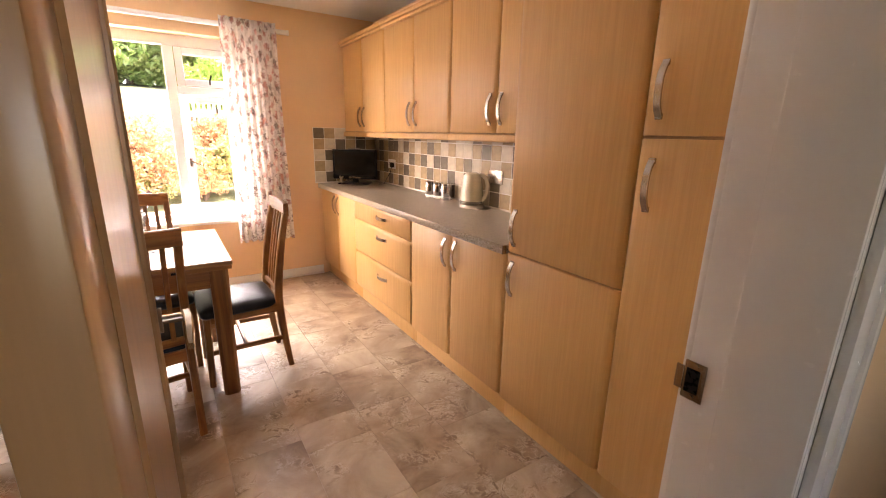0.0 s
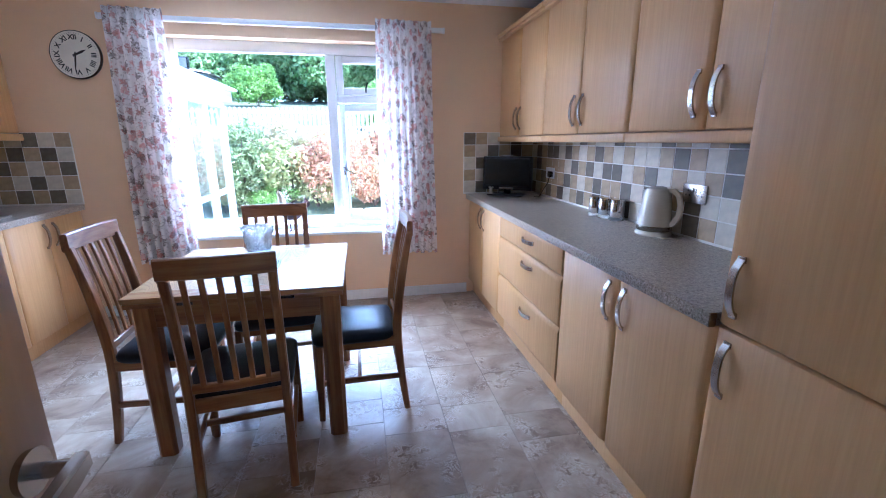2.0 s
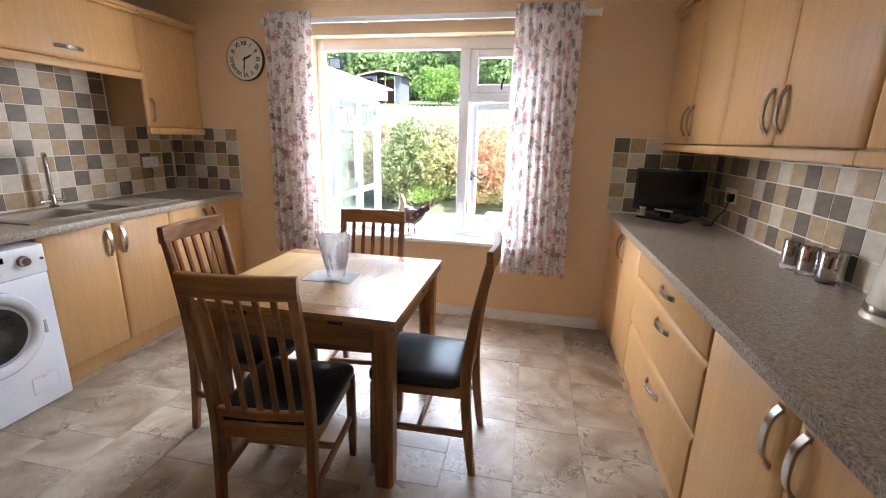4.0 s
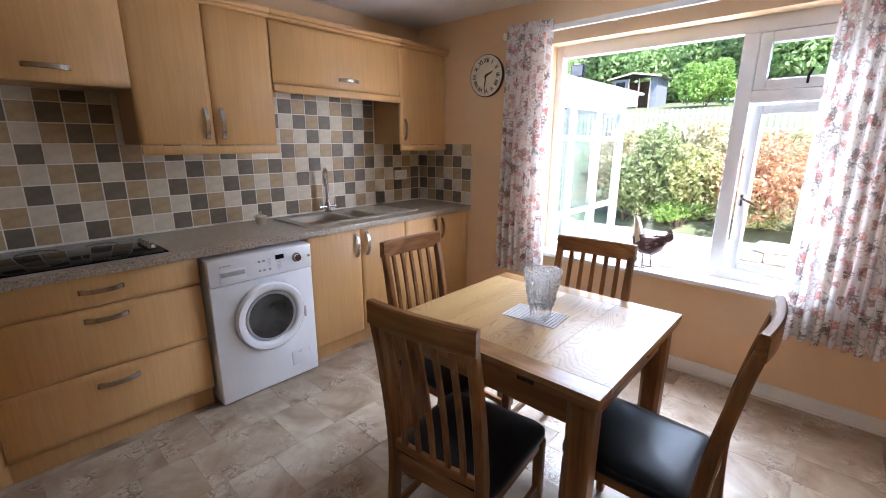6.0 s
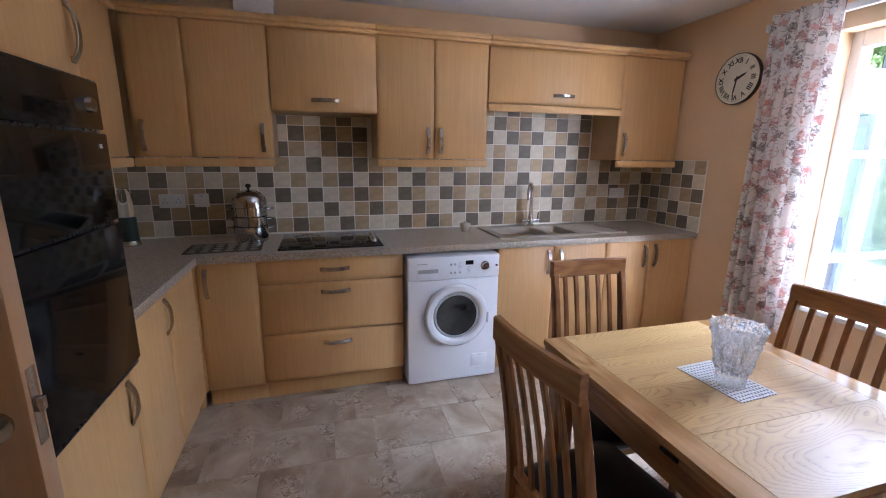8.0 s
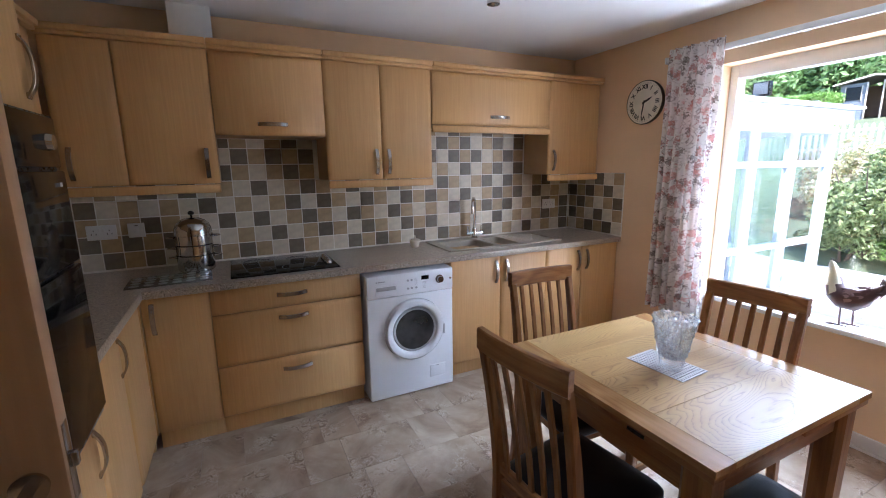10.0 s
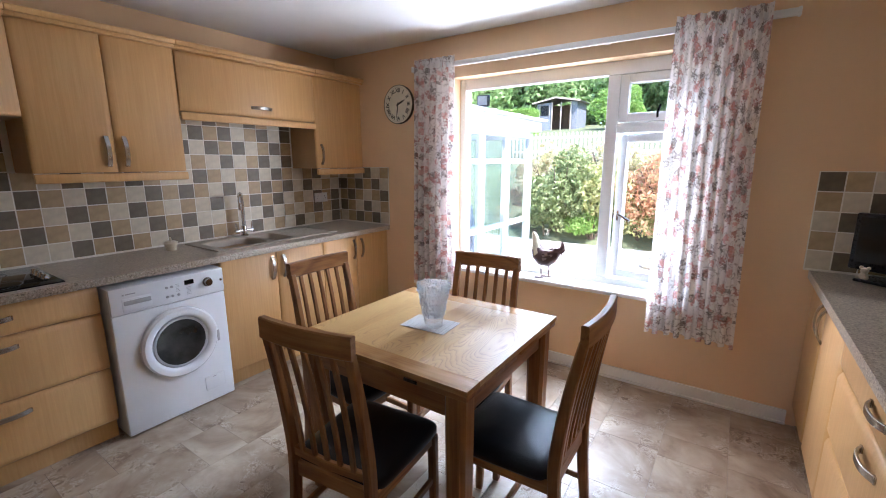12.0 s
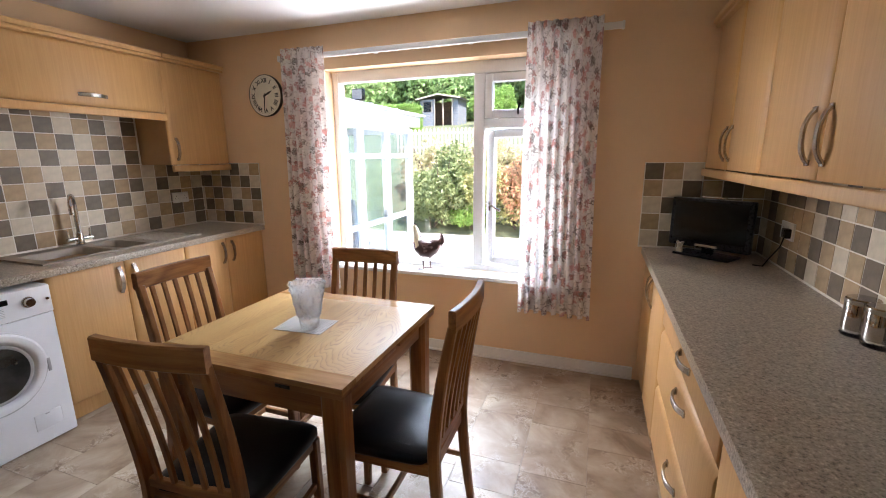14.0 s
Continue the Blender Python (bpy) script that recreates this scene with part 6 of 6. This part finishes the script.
# picket fence on the bank
fence = thing("picket_fence", pose(-1.0, 14.6, ground_z(-1, 14.6) - 0.05), "pale painted picket fence along the bank", "fence")
for z in (0.25, 0.68):
    b = nb()
    box(b, -4.2, 5.2, 0.0, 0.03, z, z + 0.07, 0.004)
    part("rail", b, SHEDT, fence)
pk = nb()
for s in ((-0.035, 0.035, -0.018, 0.0, 0.02, 0.82),):
    box(pk, *s, 0.003)
sweep(pk, [(0, -0.009, 0.815), (0, -0.009, 0.86)], [0.07, 0.008], 0.018, (0, 1, 0))
pk_me = mesh_of("picket", pk, SHEDT)
for i in range(72):
    o = part("picket", pk_me, SHEDT, fence)
    o.location = (-4.15 + 0.13 * i, 0, 0)

# shed
sz = ground_z(-9.0, 33)
shed = thing("garden_shed", pose(-10.45, 34.0, sz - 0.1), "weathered wooden summer house with a felt roof and open front", "shed")
for k in range(16):
    b = nb()
    z = 0.05 + k * 0.125
    box(b, -1.5, -0.35, -1.0, -0.97, z, z + 0.118, 0.004)
    part("board", b, SHEDW, shed)
    b = nb()
    box(b, 1.05, 1.5, -1.0, -0.97, z, z + 0.118, 0.004)
    part("board", b, SHEDW, shed)
for x in (-1.5, 1.46):
    b = nb()
    box(b, x, x + 0.04, -0.97, 1.2, 0.05, 2.05)
    part("side_wall", b, SHEDW, shed)
b = nb()
box(b, -1.46, 1.46, 1.16, 1.2, 0.05, 2.05)
part("back_wall", b, DARKIN, shed)
b = nb()
box(b, -1.25, -0.6, -1.02, -1.0, 1.15, 1.85)
wn_ = part("window", b, BLACKGLASS, shed)
for x in (-1.3, -0.58):
    b = nb()
    box(b, x, x + 0.05, -1.04, -0.99, 1.1, 1.9, 0.004)
    part("window_frame", b, SHEDT, wn_)
for x in (-0.38, 0.30, 1.02):
    b = nb()
    box(b, x, x + 0.07, -1.06, -0.99, 0.05, 2.05, 0.005)
    part("post", b, SHEDT, shed)
for s in (-1, 1):
    b = nb()
    v = [b.verts.new(p) for p in ((0, -1.3, 2.34), (s * 1.75, -1.3, 2.02), (s * 1.75, 1.3, 2.02), (0, 1.3, 2.34), (0, -1.3, 2.40), (s * 1.78, -1.3, 2.07), (s * 1.78, 1.3, 2.07), (0, 1.3, 2.40))]
    for f in ((0, 1, 2, 3), (4, 5, 6, 7), (0, 1, 5, 4), (1, 2, 6, 5), (2, 3, 7, 6), (3, 0, 4, 7)):
        b.faces.new([v[i] for i in f])
    part("roof", b, FELT, shed, "grey felt roof")
    b = nb()
    sweep(b, [(0, -1.31, 2.35), (s * 1.78, -1.31, 2.03)], 0.03, 0.10)
    part("bargeboard", b, SHEDT, shed)
b = nb()
box(b, -1.5, 1.5, -1.0, 1.2, -0.3, 0.05)
part("base", b, SHEDW, shed)

# clipped hedge
hedge = thing("hedge", pose(-11.4, 27.0, ground_z(-10, 27) - 0.1), "clipped bright green garden hedge", "hedge")
b = nb()
box(b, -1.55, 1.55, -0.55, 0.55, 0, 1.45, 0.15, 2)
part("inner_branches", b, BARK, hedge)


def hedge_shape(rng, n):
    q = np.stack([rng.uniform(-1.75, 1.75, n), rng.uniform(-0.75, 0.75, n), rng.uniform(0.0, 1.65, n)], 1)
    side = rng.integers(0, 3, n)
    q[side == 0, 1] = -0.68 + rng.normal(0, 0.06, (side == 0).sum())
    q[side == 1, 2] = 1.60 + rng.normal(0, 0.06, (side == 1).sum())
    q[side == 2, 0] = 1.70 + rng.normal(0, 0.06, (side == 2).sum())
    return q


leaves("foliage", 9000, hedge_shape, 0.06, LEAF_H, hedge, 31)


# trees behind
def tree(x, y, h, r, seed):
    z = ground_z(x, y)
    t = thing("tree", pose(x, y, z - 0.1), "tall leafy woodland tree on the slope", "tree", "trees behind the garden")
    rnd = random.Random(seed)
    b = nb()
    tube(b, [(0, 0, 0), (0.1, 0.05, h * 0.3), (0.0, 0.1, h * 0.7)], [0.28, 0.2, 0.08], 9)
    for k in range(6):
        a = k * 1.05 + rnd.random()
        z0 = h * rnd.uniform(0.25, 0.5)
        tube(b, [(0.05, 0.05, z0), (r * 0.4 * math.cos(a), r * 0.4 * math.sin(a), z0 + h * 0.12), (r * 0.8 * math.cos(a), r * 0.8 * math.sin(a), z0 + h * 0.3)], [0.1, 0.06, 0.02], 6)
    part("trunk", b, BARK, t)
    leaves("crown", 24000, clumps(0, 0, h * 0.36, r * 1.15, r * 1.15, h * 0.62, 60, seed), 0.22, LEAF_T, t, seed)


for k, (x, y, h, r) in enumerate(((-21, 41, 9, 4.2), (-15.5, 43, 10, 4.4), (-10.5, 42, 8.5, 4.0), (-5.0, 41.5, 9.5, 4.2), (-1, 38, 8.5, 4.0), (3.5, 37, 9, 4.2), (8, 38, 9.5, 4.4), (-13, 50, 12, 5), (-3, 48, 12, 5), (5, 48, 12, 5), (-28, 42, 10, 5), (13, 39, 10, 5))):
    tree(x, y, h, r, 50 + k)
# outer skin of the house round the window, and a plain roof over the rooms
bm = nb()
box(bm, -6.0, WX0, YN + 0.262, YN + 0.30, -0.2, 2.6)
box(bm, WX1, 6.0, YN + 0.262, YN + 0.30, -0.2, 2.6)
box(bm, WX0, WX1, YN + 0.262, YN + 0.30, -0.2, WZ0 - 0.03)
box(bm, WX0, WX1, YN + 0.262, YN + 0.30, WZ1, 2.6)
structure("wall_outside", bm, RENDERM, "pale rendered outer wall of the house", "wall")
bm = nb()
box(bm, -6.2, 6.2, -6.0, YN + 0.62, 2.62, 2.80)
structure("roof_slab", bm, FELT, "plain eaves and roof over the rooms", "roof")
# ---- floor tiles ----
def piece_mesh(name, w, h, t, inset, mat):
    """A flat tile with chamfered edges, lying in x and y, its foot at z = 0."""
    v = [(-w / 2, -h / 2, 0), (w / 2, -h / 2, 0), (w / 2, h / 2, 0), (-w / 2, h / 2, 0)]
    v += [(a * (1 - 2 * inset / w), b * (1 - 2 * inset / h), t) for a, b, _ in v]
    f = [(4, 5, 6, 7), (0, 1, 5, 4), (1, 2, 6, 5), (2, 3, 7, 6), (3, 0, 4, 7)]
    me = bpy.data.meshes.new(name)
    me.from_pydata(v, [], f)
    me.materials.append(mat)
    return me


floor_ob = bpy.data.objects["floor"]
cache = {}
x, row = XL, 0
while x < XR - 0.01:
    x1 = min(x + 0.305, XR)
    y, k = YS - 0.14 - (0.0, 0.31, 0.14, 0.47)[row % 4], row
    while y < YN - 0.01:
        L = (0.405, 0.205)[k % 2]
        y0, y1 = max(y, YS - 0.14), min(y + L, YN)
        w, h = round(x1 - x - 0.001, 4), round(y1 - y0 - 0.001, 4)
        if w > 0.02 and h > 0.02:
            key = (w, h)
            if key not in cache:
                cache[key] = piece_mesh("floor_tile", w, h, 0.006, 0.0004, FLOORM)
            o = new("floor_tile", cache[key])
            o.parent = floor_ob
            o.location = ((x + x1) / 2, (y0 + y1) / 2, -0.006)
        y += L
        k += 1
    x += 0.305
    row += 1

# ---- wall tiles ----
PITCH, RISE, TILE_Z = 0.105, 0.1025, 0.920
tile_rnd = random.Random(11)
tile_cache = {}
KINDS = {'D': TILE_D, 'T': TILE_T, 'L': TILE_L}
# the laid order of dark, tan and light tiles, lowest row first; a dot is a tile hidden behind something
WEST_ROWS = ("TTLDTDLTDTDTLDTLLDTDTLDLDTTLDLTLDLTLDT",
             "LLDTDTDTLLTLDLTDTLDTLDTDLLTLLDLTLTDTDL",
             "DDTLTDTLLDLDLTDTLDTLDTLTLDLTDTDLTLDTDL",
             "TLDLTLTLDLTLTDLDTLDTLDTDTLDLTDTDLDLTLD",
             "LDLTLDLDLTLDLTDTLDLTDTLLDTLTDLDTLTDLTL",
             ".........DTLTDT........LTLDLTDLD.......",
             ".........LDTDTD........DLDTDLTDT.......",
             ".........DTLTDL........LDTDLTDLD.......",
             ".......................TLDTLDTLD.......")
EAST_ROWS = ("DLTDTDLTDTDLTDLTDLDTLDTDL", "LTDTTTDTLTDTTDLDTTDLLTLDT", "TDTTTTLDTDLDDLTDLTLTDLTDL", "LDTDDLDTLTDTLTLLTDTLDTLDT", "DTLDTLTLDTLLDTLLDTLTDTLLT")
NORTH_W = ("LTDTDL", "DTLDLT", "TDTLTD", "DTDTDL", "LTLDLT")
NORTH_E = ("LDTDLT", "TLDTLD", "LDTLDT", "TLDTDT", "DTLTDL")


def tile_colour(rows, i, j):
    c = rows[j][i] if j < len(rows) and 0 <= i < len(rows[j]) else '.'
    return KINDS.get(c) or tile_rnd.choice((TILE_D, TILE_T, TILE_L))


def tiled(wall, m, start, length, spans, rows):
    """Tiles over a wall from its foot; m carries x along the wall, y up, z out of it."""
    n = int(math.ceil((length - start) / PITCH))
    for j in range(12):
        for i in range(n):
            u0, u1 = max(0.0, start + i * PITCH), min(start + (i + 1) * PITCH, length)
            v0 = TILE_Z + j * RISE
            v1 = min(v0 + RISE, spans((u0 + u1) / 2))
            mt = tile_colour(rows, i, j)
            if v1 - v0 < 0.012 or u1 - u0 < 0.015:
                continue
            w, h = round(u1 - u0 - 0.0042, 4), round(v1 - v0 - 0.0042, 4)
            key = (w, h, mt.name)
            if key not in tile_cache:
                tile_cache[key] = piece_mesh("tile", w, h, 0.006, 0.0012, mt)
            o = new("tile", tile_cache[key])
            o.parent = wall
            o.matrix_local = m @ pose((u0 + u1) / 2, (v0 + v1) / 2, 0.003)


MW = Matrix(((0, 0, 1, XL), (1, 0, 0, 0), (0, 1, 0, 0), (0, 0, 0, 1)))
ME = Matrix(((0, 0, -1, XR), (-1, 0, 0, 0), (0, 1, 0, 0), (0, 0, 0, 1)))
MN = Matrix(((1, 0, 0, 0), (0, 0, -1, YN), (0, 1, 0, 0), (0, 0, 0, 1)))
NTOP = TILE_Z + 5 * RISE


def west_top(u):
    y = YS + u
    if 1.435 < y < 2.05:
        return 1.700
    if 2.785 < y < 3.82:
        return 1.79
    return 1.43


tiled(wall_west, MW @ Matrix.Translation((YS, 0, 0)), -0.03, YN - YS, west_top, WEST_ROWS)
tiled(wall_east, ME @ Matrix.Translation((-YN, 0, 0)), 0.0, YN - 1.612, lambda u: 1.40, EAST_ROWS)
tiled(wall_north, MN @ Matrix.Translation((XL + 0.009, 0, 0)), -0.005, 6 * PITCH - 0.005, lambda u: NTOP, NORTH_W)
tiled(wall_north, MN @ Matrix.Translation((XR - 0.009 - 6 * PITCH, 0, 0)), 0.0, 6 * PITCH, lambda u: NTOP, NORTH_E)
for nm, b6 in (("grout_bed", (XL, XL + 0.0072, YS, YN, 0.911, 1.43)), ("grout_bed", (XL, XL + 0.0072, 1.437, 2.048, 1.43, 1.70)), ("grout_bed", (XL, XL + 0.0072, 2.787, 3.818, 1.43, 1.79)),
               ("grout_bed", (XR - 0.0072, XR, 1.613, YN, 0.911, 1.40)),
               ("grout_bed", (XL + 0.0074, XL + 0.004 + 6 * PITCH + 0.002, YN - 0.0072, YN, 0.911, NTOP + 0.001)),
               ("grout_bed", (XR - 0.011 - 6 * PITCH, XR - 0.0074, YN - 0.0072, YN, 0.911, NTOP + 0.001))):
    bm = nb()
    box(bm, *b6)
    o = new(nm, mesh_of(nm, bm, GROUT))
    o.parent = wall_west if b6[1] < -2 else (wall_east if b6[0] > 2.03 else wall_north)
